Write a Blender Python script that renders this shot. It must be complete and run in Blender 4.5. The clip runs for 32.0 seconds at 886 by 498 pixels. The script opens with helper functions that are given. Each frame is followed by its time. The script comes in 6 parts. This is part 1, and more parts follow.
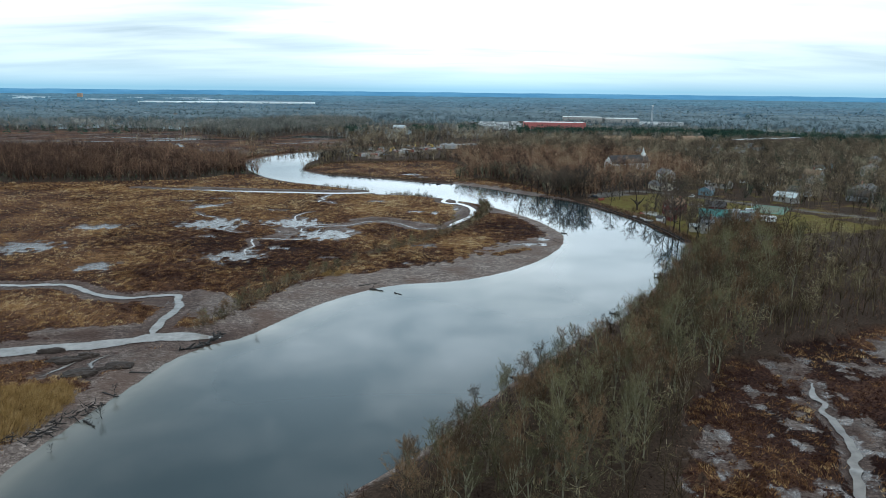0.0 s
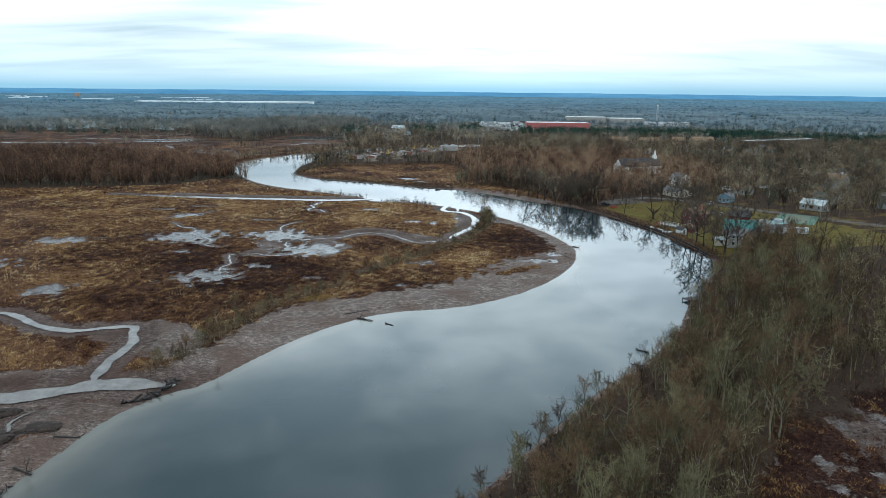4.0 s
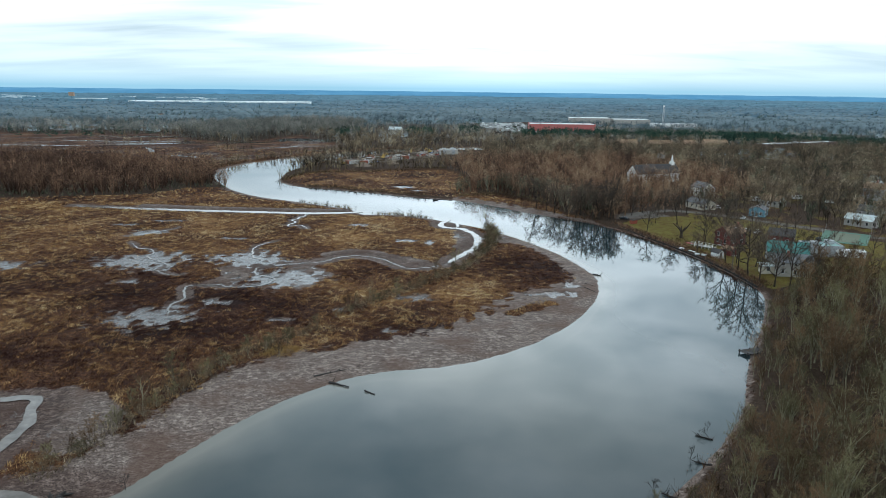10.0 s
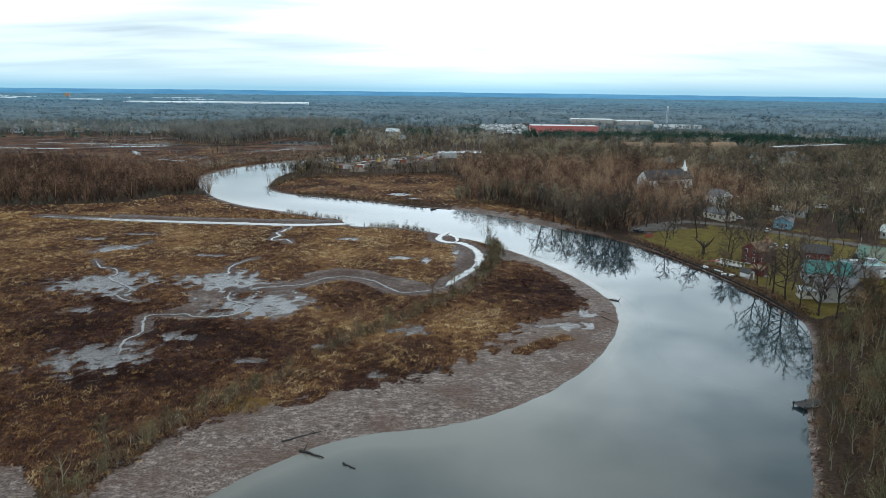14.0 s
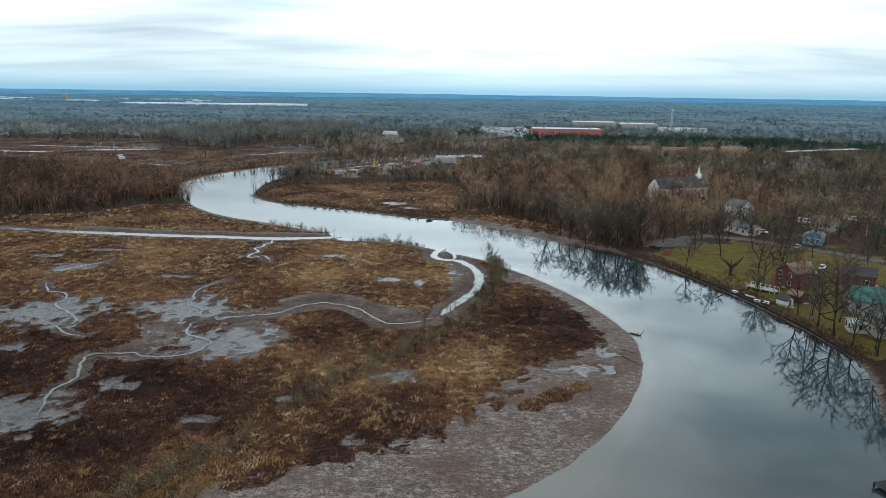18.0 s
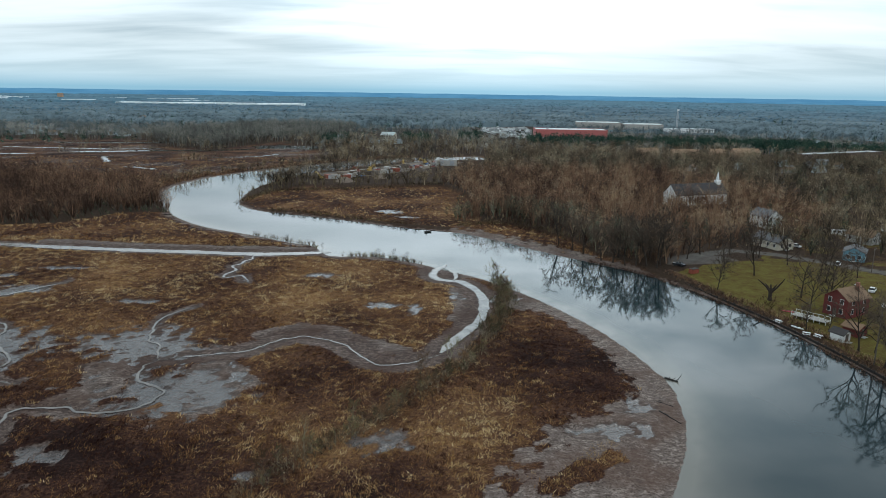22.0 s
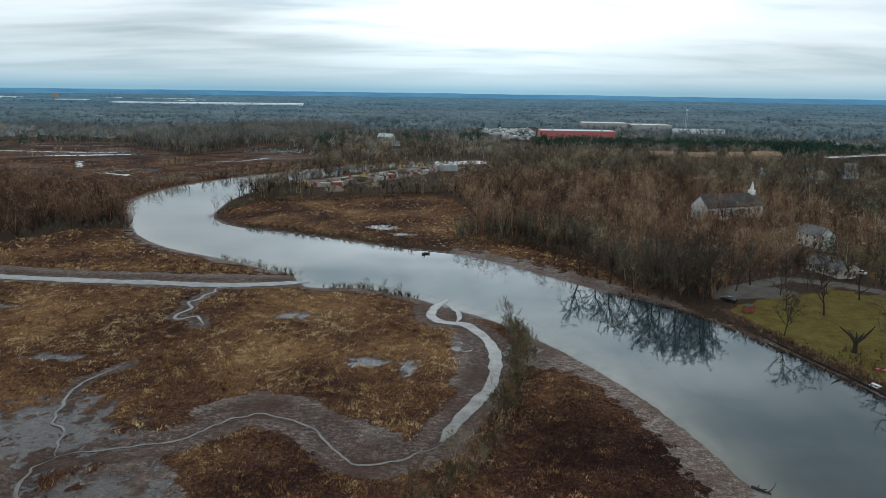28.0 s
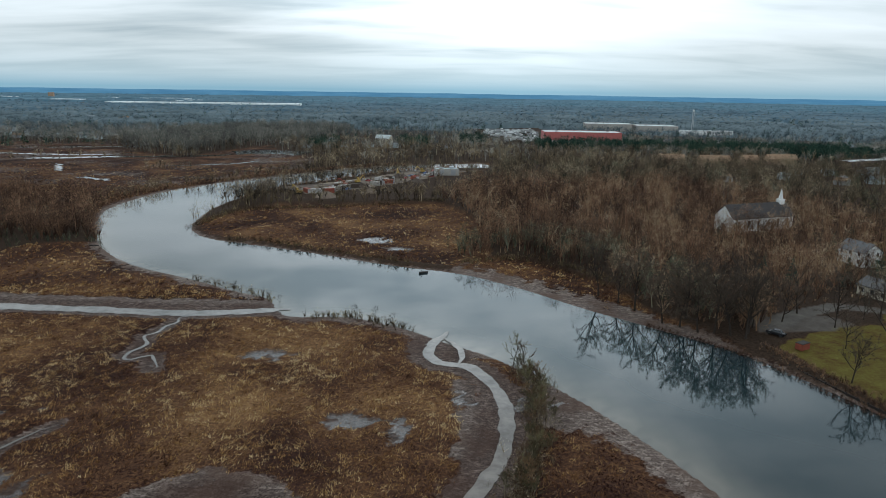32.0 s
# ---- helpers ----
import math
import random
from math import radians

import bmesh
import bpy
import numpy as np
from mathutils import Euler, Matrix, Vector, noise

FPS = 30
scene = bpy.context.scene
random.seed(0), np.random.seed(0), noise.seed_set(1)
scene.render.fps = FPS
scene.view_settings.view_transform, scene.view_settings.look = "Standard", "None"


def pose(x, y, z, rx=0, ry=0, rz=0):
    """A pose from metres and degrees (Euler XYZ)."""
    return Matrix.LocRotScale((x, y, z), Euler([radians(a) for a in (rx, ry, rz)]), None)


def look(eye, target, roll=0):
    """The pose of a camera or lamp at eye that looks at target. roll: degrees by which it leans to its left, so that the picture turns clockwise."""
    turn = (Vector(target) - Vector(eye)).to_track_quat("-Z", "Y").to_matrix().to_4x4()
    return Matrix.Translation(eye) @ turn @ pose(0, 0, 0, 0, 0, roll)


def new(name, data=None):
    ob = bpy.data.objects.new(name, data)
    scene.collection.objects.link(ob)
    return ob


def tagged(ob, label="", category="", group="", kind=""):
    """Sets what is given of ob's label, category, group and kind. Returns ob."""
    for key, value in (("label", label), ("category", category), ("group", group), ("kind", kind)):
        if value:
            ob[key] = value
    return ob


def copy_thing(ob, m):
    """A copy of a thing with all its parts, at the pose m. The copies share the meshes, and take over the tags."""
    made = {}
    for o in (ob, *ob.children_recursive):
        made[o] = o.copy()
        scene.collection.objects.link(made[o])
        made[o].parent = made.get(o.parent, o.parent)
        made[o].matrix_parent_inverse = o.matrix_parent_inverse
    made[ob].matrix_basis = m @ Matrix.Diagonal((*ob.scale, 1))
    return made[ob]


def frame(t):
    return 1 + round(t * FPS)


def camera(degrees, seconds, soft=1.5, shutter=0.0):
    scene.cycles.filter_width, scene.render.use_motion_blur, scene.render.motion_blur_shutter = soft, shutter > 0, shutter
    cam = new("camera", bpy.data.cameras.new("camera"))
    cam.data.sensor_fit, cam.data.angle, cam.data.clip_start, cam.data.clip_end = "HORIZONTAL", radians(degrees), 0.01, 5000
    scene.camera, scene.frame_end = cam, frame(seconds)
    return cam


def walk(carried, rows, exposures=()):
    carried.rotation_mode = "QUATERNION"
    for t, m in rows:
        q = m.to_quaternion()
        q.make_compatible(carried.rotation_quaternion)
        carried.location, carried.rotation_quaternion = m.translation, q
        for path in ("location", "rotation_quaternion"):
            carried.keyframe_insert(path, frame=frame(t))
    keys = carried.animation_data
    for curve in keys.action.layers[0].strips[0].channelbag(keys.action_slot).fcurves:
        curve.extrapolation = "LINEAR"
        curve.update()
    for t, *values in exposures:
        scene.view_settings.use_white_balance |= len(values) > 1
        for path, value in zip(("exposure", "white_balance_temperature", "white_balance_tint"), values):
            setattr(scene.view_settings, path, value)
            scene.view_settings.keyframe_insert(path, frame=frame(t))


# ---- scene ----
cam = camera(65.5, 32.0, soft=0.5)


def aim(x, y, z, yaw, pitch, roll):
    """The camera's pose: yaw to the left, pitch above level, roll as look() takes it."""
    return pose(x, y, z, 90 + pitch, 0, yaw) @ pose(0, 0, 0, 0, 0, roll)


PATH = [
    (0, aim(-5.06, 4.24, 60.00, -0.837, -13.035, 0.62)),
    (1, aim(-4.33, 11.47, 59.96, -0.670, -13.060, 0.58)),
    (2, aim(-3.90, 18.67, 59.93, -0.595, -13.079, 0.57)),
    (3, aim(-3.94, 25.80, 59.91, -0.666, -13.088, 0.58)),
    (4, aim(-4.13, 32.91, 59.85, -0.780, -13.080, 0.60)),
    (5, aim(-4.14, 40.06, 59.72, -0.826, -13.051, 0.62)),
    (6, aim(-3.99, 47.20, 59.56, -0.822, -13.024, 0.63)),
    (7, aim(-3.77, 54.26, 59.47, -0.819, -13.021, 0.64)),
    (8, aim(-3.54, 61.19, 59.47, -0.833, -13.045, 0.65)),
    (9, aim(-3.30, 67.96, 59.58, -0.844, -13.073, 0.66)),
    (10, aim(-3.06, 74.55, 59.77, -0.838, -13.087, 0.67)),
    (11, aim(-2.85, 81.10, 59.98, -0.830, -13.088, 0.67)),
    (12, aim(-2.70, 87.77, 60.09, -0.842, -13.082, 0.67)),
    (13, aim(-2.55, 94.63, 60.08, -0.873, -13.069, 0.67)),
    (14, aim(-2.26, 101.66, 59.99, -0.904, -13.049, 0.68)),
    (15, aim(-1.72, 108.83, 59.87, -0.918, -13.020, 0.70)),
    (16, aim(-1.09, 116.02, 59.75, -0.917, -12.983, 0.73)),
    (17, aim(-0.60, 123.12, 59.65, -0.910, -12.940, 0.77)),
    (18, aim(-0.39, 130.07, 59.59, -0.903, -12.894, 0.82)),
    (19, aim(-0.34, 136.99, 59.55, -0.899, -12.860, 0.86)),
    (20, aim(-0.25, 144.06, 59.52, -0.898, -12.855, 0.89)),
    (21, aim(-0.10, 151.28, 59.49, -0.901, -12.880, 0.89)),
    (22, aim(0.02, 158.45, 59.53, -0.908, -12.927, 0.86)),
    (23, aim(0.01, 165.41, 59.67, -0.918, -12.982, 0.79)),
    (24, aim(-0.05, 172.27, 59.79, -0.926, -13.024, 0.74)),
    (25, aim(-0.06, 179.18, 59.76, -0.929, -13.034, 0.76)),
    (26, aim(0.02, 186.23, 59.59, -0.924, -13.011, 0.84)),
    (27, aim(0.18, 193.40, 59.41, -0.914, -12.980, 0.88)),
    (28, aim(0.42, 200.67, 59.35, -0.902, -12.962, 0.82)),
    (29, aim(0.65, 207.99, 59.32, -0.892, -12.955, 0.71)),
    (30, aim(0.81, 215.27, 59.25, -0.890, -12.953, 0.69)),
    (31, aim(0.86, 222.50, 59.10, -0.895, -12.952, 0.76)),
    (32, aim(0.86, 229.71, 58.90, -0.904, -12.951, 0.89)),
]
EXPOSURE = [(0, 0.2, 5700, 3), (6, 0.24, 5750, 3), (13, 0.25, 5850, 4), (19, 0.08, 5900, 4), (25, -0.12, 6000, 5), (32, -0.26, 6050, 6)]
walk(cam, PATH, EXPOSURE)

# ---- world and light ----
world = bpy.data.worlds.new("overcast_sky")
scene.world = world
world.use_nodes = True
wt = world.node_tree
wt.nodes.clear()


def wn(kind, **values):
    n = wt.nodes.new(kind)
    for k, v in values.items():
        n.inputs[k].default_value = v
    return n


def wmath(op, a, b=None):
    n = wt.nodes.new("ShaderNodeMath")
    n.operation = op
    for i, v in enumerate((a, b)):
        if v is None:
            continue
        if isinstance(v, (int, float)):
            n.inputs[i].default_value = v
        else:
            wt.links.new(v, n.inputs[i])
    return n.outputs[0]


def ramp(tree, stops):
    n = tree.nodes.new("ShaderNodeValToRGB")
    e = n.color_ramp.elements
    while len(e) < len(stops):
        e.new(0.5)
    for el, (p, c) in zip(e, stops):
        el.position = p
        el.color = (*c, 1) if len(c) == 3 else c
    return n


tc = wt.nodes.new("ShaderNodeTexCoord")
sep = wt.nodes.new("ShaderNodeSeparateXYZ")
wt.links.new(tc.outputs["Generated"], sep.inputs[0])
up = wmath("MAXIMUM", sep.outputs[2], 0.0)
deep = wmath("ADD", up, 0.11)
comb = wt.nodes.new("ShaderNodeCombineXYZ")
wt.links.new(wmath("DIVIDE", sep.outputs[0], deep), comb.inputs[0])
wt.links.new(wmath("DIVIDE", sep.outputs[1], deep), comb.inputs[1])
cloud_big = wn("ShaderNodeTexNoise", Scale=0.5, Detail=3.0, Roughness=0.45, Distortion=0.3)
cloud_fine = wn("ShaderNodeTexNoise", Scale=1.5, Detail=5.0, Roughness=0.5, Distortion=0.35)
squeeze = wt.nodes.new("ShaderNodeMapping")
squeeze.inputs["Scale"].default_value = (0.5, 1.15, 1.0)
squeeze.inputs["Location"].default_value = (2.3, 0.7, 0.0)
wt.links.new(comb.outputs[0], squeeze.inputs[0])
wt.links.new(squeeze.outputs[0], cloud_big.inputs["Vector"])
wt.links.new(squeeze.outputs[0], cloud_fine.inputs["Vector"])
cloud = wmath("ADD", wmath("MULTIPLY", cloud_big.outputs[0], 0.6), wmath("MULTIPLY", cloud_fine.outputs[0], 0.4))
cloud_mottle = wn("ShaderNodeTexNoise", Scale=4.2, Detail=3.0, Roughness=0.5, Distortion=0.4)
wt.links.new(comb.outputs[0], cloud_mottle.inputs["Vector"])
high = wt.nodes.new("ShaderNodeMapRange")
for key, value in (("From Min", 0.14), ("From Max", 0.3), ("To Min", 0.0), ("To Max", 0.3)):
    high.inputs[key].default_value = value
wt.links.new(up, high.inputs["Value"])
cloud = wmath("ADD", cloud, wmath("MULTIPLY", wmath("SUBTRACT", cloud_mottle.outputs[0], 0.5), high.outputs[0]))
grey = ramp(wt, [(0.37, (0.52, 0.6, 0.64)), (0.46, (0.78, 0.84, 0.86)), (0.53, (0.97, 1.02, 1.04)), (0.62, (1.1, 1.15, 1.17))])
wt.links.new(cloud, grey.inputs[0])
low = ramp(wt, [(0.0, (0.34, 0.58, 0.72)), (0.16, (0.58, 0.75, 0.83)), (0.6, (0.8, 0.89, 0.92)), (1.0, (0.84, 0.92, 0.94))])
wt.links.new(wmath("MULTIPLY", up, 9.0), low.inputs[0])
height = ramp(wt, [(0.0, (0, 0, 0)), (0.2, (0.4, 0.4, 0.4)), (0.6, (1, 1, 1))])
wt.links.new(wmath("MULTIPLY", up, 7.5), height.inputs[0])
mixed = wt.nodes.new("ShaderNodeMixRGB")
wt.links.new(height.outputs[0], mixed.inputs[0])
wt.links.new(low.outputs[0], mixed.inputs[1])
wt.links.new(grey.outputs[0], mixed.inputs[2])
clouds_bg = wn("ShaderNodeBackground", Strength=1.0)
wt.links.new(mixed.outputs[0], clouds_bg.inputs[0])
# the deck is thinnest and brightest at middle height, most of all in a thin patch under the veiled sun
SUN_UP, SUN_ROUND = radians(50), radians(17)
deck_light = ramp(wt, [(0.0, (0.4, 0.4, 0.4)), (0.07, (0.42, 0.42, 0.42)), (0.13, (0.5, 0.5, 0.5)), (0.2, (0.5, 0.5, 0.5)), (0.27, (0.6, 0.6, 0.6)), (0.36, (0.7, 0.7, 0.7)), (0.42, (0.62, 0.62, 0.62)), (0.49, (0.46, 0.46, 0.46)), (1.0, (0.27, 0.27, 0.27))])
wt.links.new(up, deck_light.inputs[0])
toward = wt.nodes.new("ShaderNodeVectorMath")
toward.operation = "DOT_PRODUCT"
thin, veer = radians(24), radians(5)
toward.inputs[1].default_value = (math.sin(veer) * math.cos(thin), math.cos(veer) * math.cos(thin), math.sin(thin))
wt.links.new(tc.outputs["Generated"], toward.inputs[0])
glow = wt.nodes.new("ShaderNodeMapRange")
glow.interpolation_type = "SMOOTHSTEP"
for key, value in (("From Min", 0.88), ("From Max", 1.0), ("To Min", 2.55), ("To Max", 4.4)):
    glow.inputs[key].default_value = value
wt.links.new(toward.outputs["Value"], glow.inputs["Value"])
wt.links.new(wmath("MULTIPLY", deck_light.outputs[0], glow.outputs[0]), clouds_bg.inputs["Strength"])
nishita = wt.nodes.new("ShaderNodeTexSky")
nishita.sky_type, nishita.sun_disc = "NISHITA", False
nishita.sun_elevation, nishita.sun_rotation = SUN_UP, SUN_ROUND
clear_bg = wn("ShaderNodeBackground", Strength=0.05)
wt.links.new(nishita.outputs[0], clear_bg.inputs[0])
both = wt.nodes.new("ShaderNodeMixShader")
both.inputs[0].default_value = 0.88
wt.links.new(clear_bg.outputs[0], both.inputs[1])
wt.links.new(clouds_bg.outputs[0], both.inputs[2])
wout = wt.nodes.new("ShaderNodeOutputWorld")
wt.links.new(both.outputs[0], wout.inputs[0])

sun_data = bpy.data.lights.new("sun", "SUN")
sun_data.energy, sun_data.angle, sun_data.color = 0.5, radians(14), (1.0, 0.95, 0.88)
sun = new("sun", sun_data)
sun.matrix_world = look((0, 0, 300), (300 * -math.sin(SUN_ROUND) * math.cos(SUN_UP), 300 * -math.cos(SUN_ROUND) * math.cos(SUN_UP), 300 - 300 * math.sin(SUN_UP)))

# ---- materials ----


class Nodes:
    """A short way to write a node material."""

    def __init__(self, name, rough=0.8, metal=0.0, ior=1.45):
        self.mat = bpy.data.materials.new(name)
        self.mat.use_nodes = True
        self.t = self.mat.node_tree
        self.b = self.t.nodes["Principled BSDF"]
        self.b.inputs["Roughness"].default_value = rough
        self.b.inputs["Metallic"].default_value = metal
        self.b.inputs["IOR"].default_value = ior
        self.tc = self.t.nodes.new("ShaderNodeTexCoord")
        self.oi = None

    def noise(self, scale, detail=4.0, rough=0.55, stretch=None, world_space=False):
        n = self.t.nodes.new("ShaderNodeTexNoise")
        n.inputs["Scale"].default_value, n.inputs["Detail"].default_value, n.inputs["Roughness"].default_value = scale, detail, rough
        source = self.tc.outputs["Object"]
        if world_space:
            source = self.t.nodes.new("ShaderNodeNewGeometry").outputs["Position"]
        if stretch:
            m = self.t.nodes.new("ShaderNodeMapping")
            m.inputs["Scale"].default_value = stretch
            self.t.links.new(source, m.inputs[0])
            source = m.outputs[0]
        self.t.links.new(source, n.inputs["Vector"])
        return n.outputs[0]

    def attribute(self, name):
        n = self.t.nodes.new("ShaderNodeAttribute")
        n.attribute_name = name
        return n.outputs["Fac"]

    def chance(self):
        if not self.oi:
            self.oi = self.t.nodes.new("ShaderNodeObjectInfo")
        return self.oi.outputs["Random"]

    def math(self, op, a, b=0.0, clamp=False):
        n = self.t.nodes.new("ShaderNodeMath")
        n.operation, n.use_clamp = op, clamp
        for i, v in enumerate((a, b)):
            if isinstance(v, (int, float)):
                n.inputs[i].default_value = v
            else:
                self.t.links.new(v, n.inputs[i])
        return n.outputs[0]

    def ramp(self, fac, stops):
        n = ramp(self.t, stops)
        self.t.links.new(fac, n.inputs[0])
        return n.outputs[0]

    def mix(self, fac, a, b, how="MIX"):
        n = self.t.nodes.new("ShaderNodeMixRGB")
        n.blend_type = how
        for i, v in enumerate((fac, a, b)):
            if isinstance(v, (int, float)):
                n.inputs[i].default_value = v
            elif isinstance(v, tuple):
                n.inputs[i].default_value = (*v, 1)
            else:
                self.t.links.new(v, n.inputs[i])
        return n.outputs[0]

    def colour(self, c):
        self.t.links.new(c, self.b.inputs["Base Color"])

    def roughness(self, c):
        self.t.links.new(c, self.b.inputs["Roughness"])

    def bump(self, h, strength=0.4, distance=0.1):
        n = self.t.nodes.new("ShaderNodeBump")
        n.inputs["Strength"].default_value, n.inputs["Distance"].default_value = strength, distance
        self.t.links.new(h, n.inputs["Height"])
        self.t.links.new(n.outputs[0], self.b.inputs["Normal"])


def plain(name, c, rough=0.7, metal=0.0, vary=0.25, grain=3.0, relief=0.0, chance=0.0):
    """A surface of one colour with stains at a large and grain at a small scale."""
    m = Nodes(name, rough, metal)
    dark = tuple(v * (1 - vary) for v in c)
    light = tuple(min(1.0, v * (1 + vary)) for v in c)
    big = m.noise(grain * 0.13, 3.0)
    fine = m.noise(grain, 5.0, 0.65)
    f = m.math("ADD", m.math("MULTIPLY", big, 0.5), m.math("MULTIPLY", fine, 0.5))
    if chance:
        f = m.math("ADD", f, m.math("MULTIPLY", m.math("SUBTRACT", m.chance(), 0.5), chance))
    m.colour(m.ramp(f, [(0.3, dark), (0.7, light)]))
    if relief:
        m.bump(fine, 0.5, relief)
    return m.mat


def plants(name, stops, rough=0.9, patch=0.03):
    """Stems, twigs and leaves: the tint of each plant is kept with its mesh, patches of the ground tint them together."""
    m = Nodes(name, rough)
    m.b.inputs["Specular IOR Level"].default_value = 0.06
    f = m.math("ADD", m.attribute("tint"), m.math("MULTIPLY", m.math("SUBTRACT", m.noise(patch, 4.0, 0.6, world_space=True), 0.5), 1.1))
    m.colour(m.ramp(f, stops))
    return m.mat


BARK = plain("bark", (0.17, 0.142, 0.1), 0.9, vary=0.45, grain=2.0, chance=0.8)
PALE_BARK = plain("pale_bark", (0.26, 0.24, 0.16), 0.85, vary=0.3, grain=2.0)
DARK_BARK = plain("dark_bark", (0.045, 0.036, 0.03), 0.9, vary=0.3, grain=2.0)
TWIG = plain("twigs", (0.132, 0.083, 0.046), 0.9, vary=0.45, grain=0.6, chance=1.0)
DARK_TWIG = plain("dark_twigs", (0.075, 0.053, 0.037), 0.9, vary=0.4, grain=0.6, chance=0.6)
TWIG_GREEN = plain("lichen_twigs", (0.128, 0.112, 0.06), 0.9, vary=0.4, grain=0.6, chance=0.8)
WOODS = plants("bare_woods", [(0.0, (0.029, 0.02, 0.013)), (0.35, (0.096, 0.069, 0.041)), (0.6, (0.164, 0.125, 0.069)), (0.8, (0.217, 0.187, 0.098)), (1.0, (0.41, 0.347, 0.217))])
ASH_WOODS = plants("ash_woods", [(0.0, (0.036, 0.029, 0.022)), (0.35, (0.14, 0.106, 0.072)), (0.6, (0.242, 0.183, 0.118)), (0.8, (0.309, 0.25, 0.156)), (1.0, (0.617, 0.516, 0.37))])
IVY_WOODS = plants("ivy_clad_woods", [(0.0, (0.041, 0.049, 0.035)), (0.4, (0.115, 0.124, 0.084)), (0.7, (0.196, 0.2, 0.132)), (1.0, (0.311, 0.304, 0.223))])
RED_WOODS = plants("budding_woods", [(0.0, (0.048, 0.029, 0.022)), (0.35, (0.187, 0.112, 0.072)), (0.65, (0.335, 0.201, 0.125)), (0.85, (0.406, 0.298, 0.174)), (1.0, (0.524, 0.408, 0.28))])
# the next four put haze into the base colour, greyer and bluer with distance
MID_WOODS = plants("haze_grey_woods", [(0.0, (0.079, 0.08, 0.071)), (0.4, (0.229, 0.221, 0.194)), (0.75, (0.355, 0.338, 0.288)), (1.0, (0.524, 0.5, 0.439))], patch=0.008)
HAZY_WOODS = plants("haze_blue_grey_woods", [(0.0, (0.044, 0.066, 0.076)), (0.4, (0.101, 0.136, 0.153)), (0.75, (0.146, 0.186, 0.204)), (1.0, (0.192, 0.244, 0.269))], patch=0.008)
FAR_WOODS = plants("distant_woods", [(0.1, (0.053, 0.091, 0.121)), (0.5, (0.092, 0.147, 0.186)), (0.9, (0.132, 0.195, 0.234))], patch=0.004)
HAZE_BLUE_WOODS = plants("haze_blue_woods", [(0.1, (0.057, 0.118, 0.161)), (0.5, (0.097, 0.179, 0.232)), (0.9, (0.135, 0.229, 0.286))], patch=0.003)
for matte in (BARK, PALE_BARK, DARK_BARK, TWIG, TWIG_GREEN):
    matte.node_tree.nodes["Principled BSDF"].inputs["Specular IOR Level"].default_value = 0.1
PINE = plants("conifer_needles", [(0.1, (0.014, 0.034, 0.026)), (0.6, (0.04, 0.082, 0.06)), (1.0, (0.09, 0.13, 0.09))])
GRASS = plants("marsh_grass", [(0.0, (0.029, 0.013, 0.01)), (0.2, (0.085, 0.039, 0.022)), (0.42, (0.198, 0.101, 0.043)), (0.65, (0.351, 0.211, 0.086)), (0.88, (0.519, 0.356, 0.169)), (1.0, (0.655, 0.503, 0.281))], patch=0.05)
REED = plants("tan_reeds", [(0.0, (0.2, 0.12, 0.045)), (0.5, (0.36, 0.235, 0.09)), (1.0, (0.48, 0.33, 0.15))])

# ---- the plan ----
RNG = np.random.default_rng(7)
WEST_BANK = [(-80, -300), (-76, 40), (-73, 103), (-70, 120), (-66, 138), (-64, 150), (-58, 160), (-51, 165), (-45, 178), (-38, 191), (-29, 203), (-17, 213), (3, 217), (20, 229),
             (35, 247), (47, 271), (51, 292), (48, 310), (43, 328), (33, 350), (25, 363), (15, 377), (5, 385), (-5, 395), (-21, 405), (-37, 403), (-42, 411), (-45, 420), (-58, 427),
             (-72, 438), (-98, 454), (-113, 469), (-126, 487), (-143, 520), (-157, 557), (-159, 586), (-153, 625), (-134, 663), (-107, 698), (-70, 745), (-30, 775), (40, 800)]
EAST_BANK = [(50, 782), (0, 760), (-34, 738), (-66, 689), (-85, 661), (-100, 627), (-108, 590), (-109, 560), (-104, 520), (-90, 499), (-66, 488), (-37, 473), (-14, 459), (10, 450),
             (27, 434), (43, 413), (60, 395), (74, 380), (85, 353), (92, 329), (97, 300), (98, 278), (95, 268), (84, 246), (71, 225), (64, 211), (57, 196), (45, 180), (32, 166), (20, 150),
             (8, 134), (-7, 110), (-19, 97), (-38, 60), (-50, -300)]


def eased(line):
    """The line with its corners cut."""
    p = np.array(line, float)
    a, b = p[:-1] * 0.78 + p[1:] * 0.22, p[:-1] * 0.22 + p[1:] * 0.78
    mid = np.stack([a, b], 1).reshape(-1, 2)
    return [tuple(q) for q in np.vstack([p[:1], mid, p[-1:]])]


WEST_BANK, EAST_BANK = eased(WEST_BANK), eased(EAST_BANK)
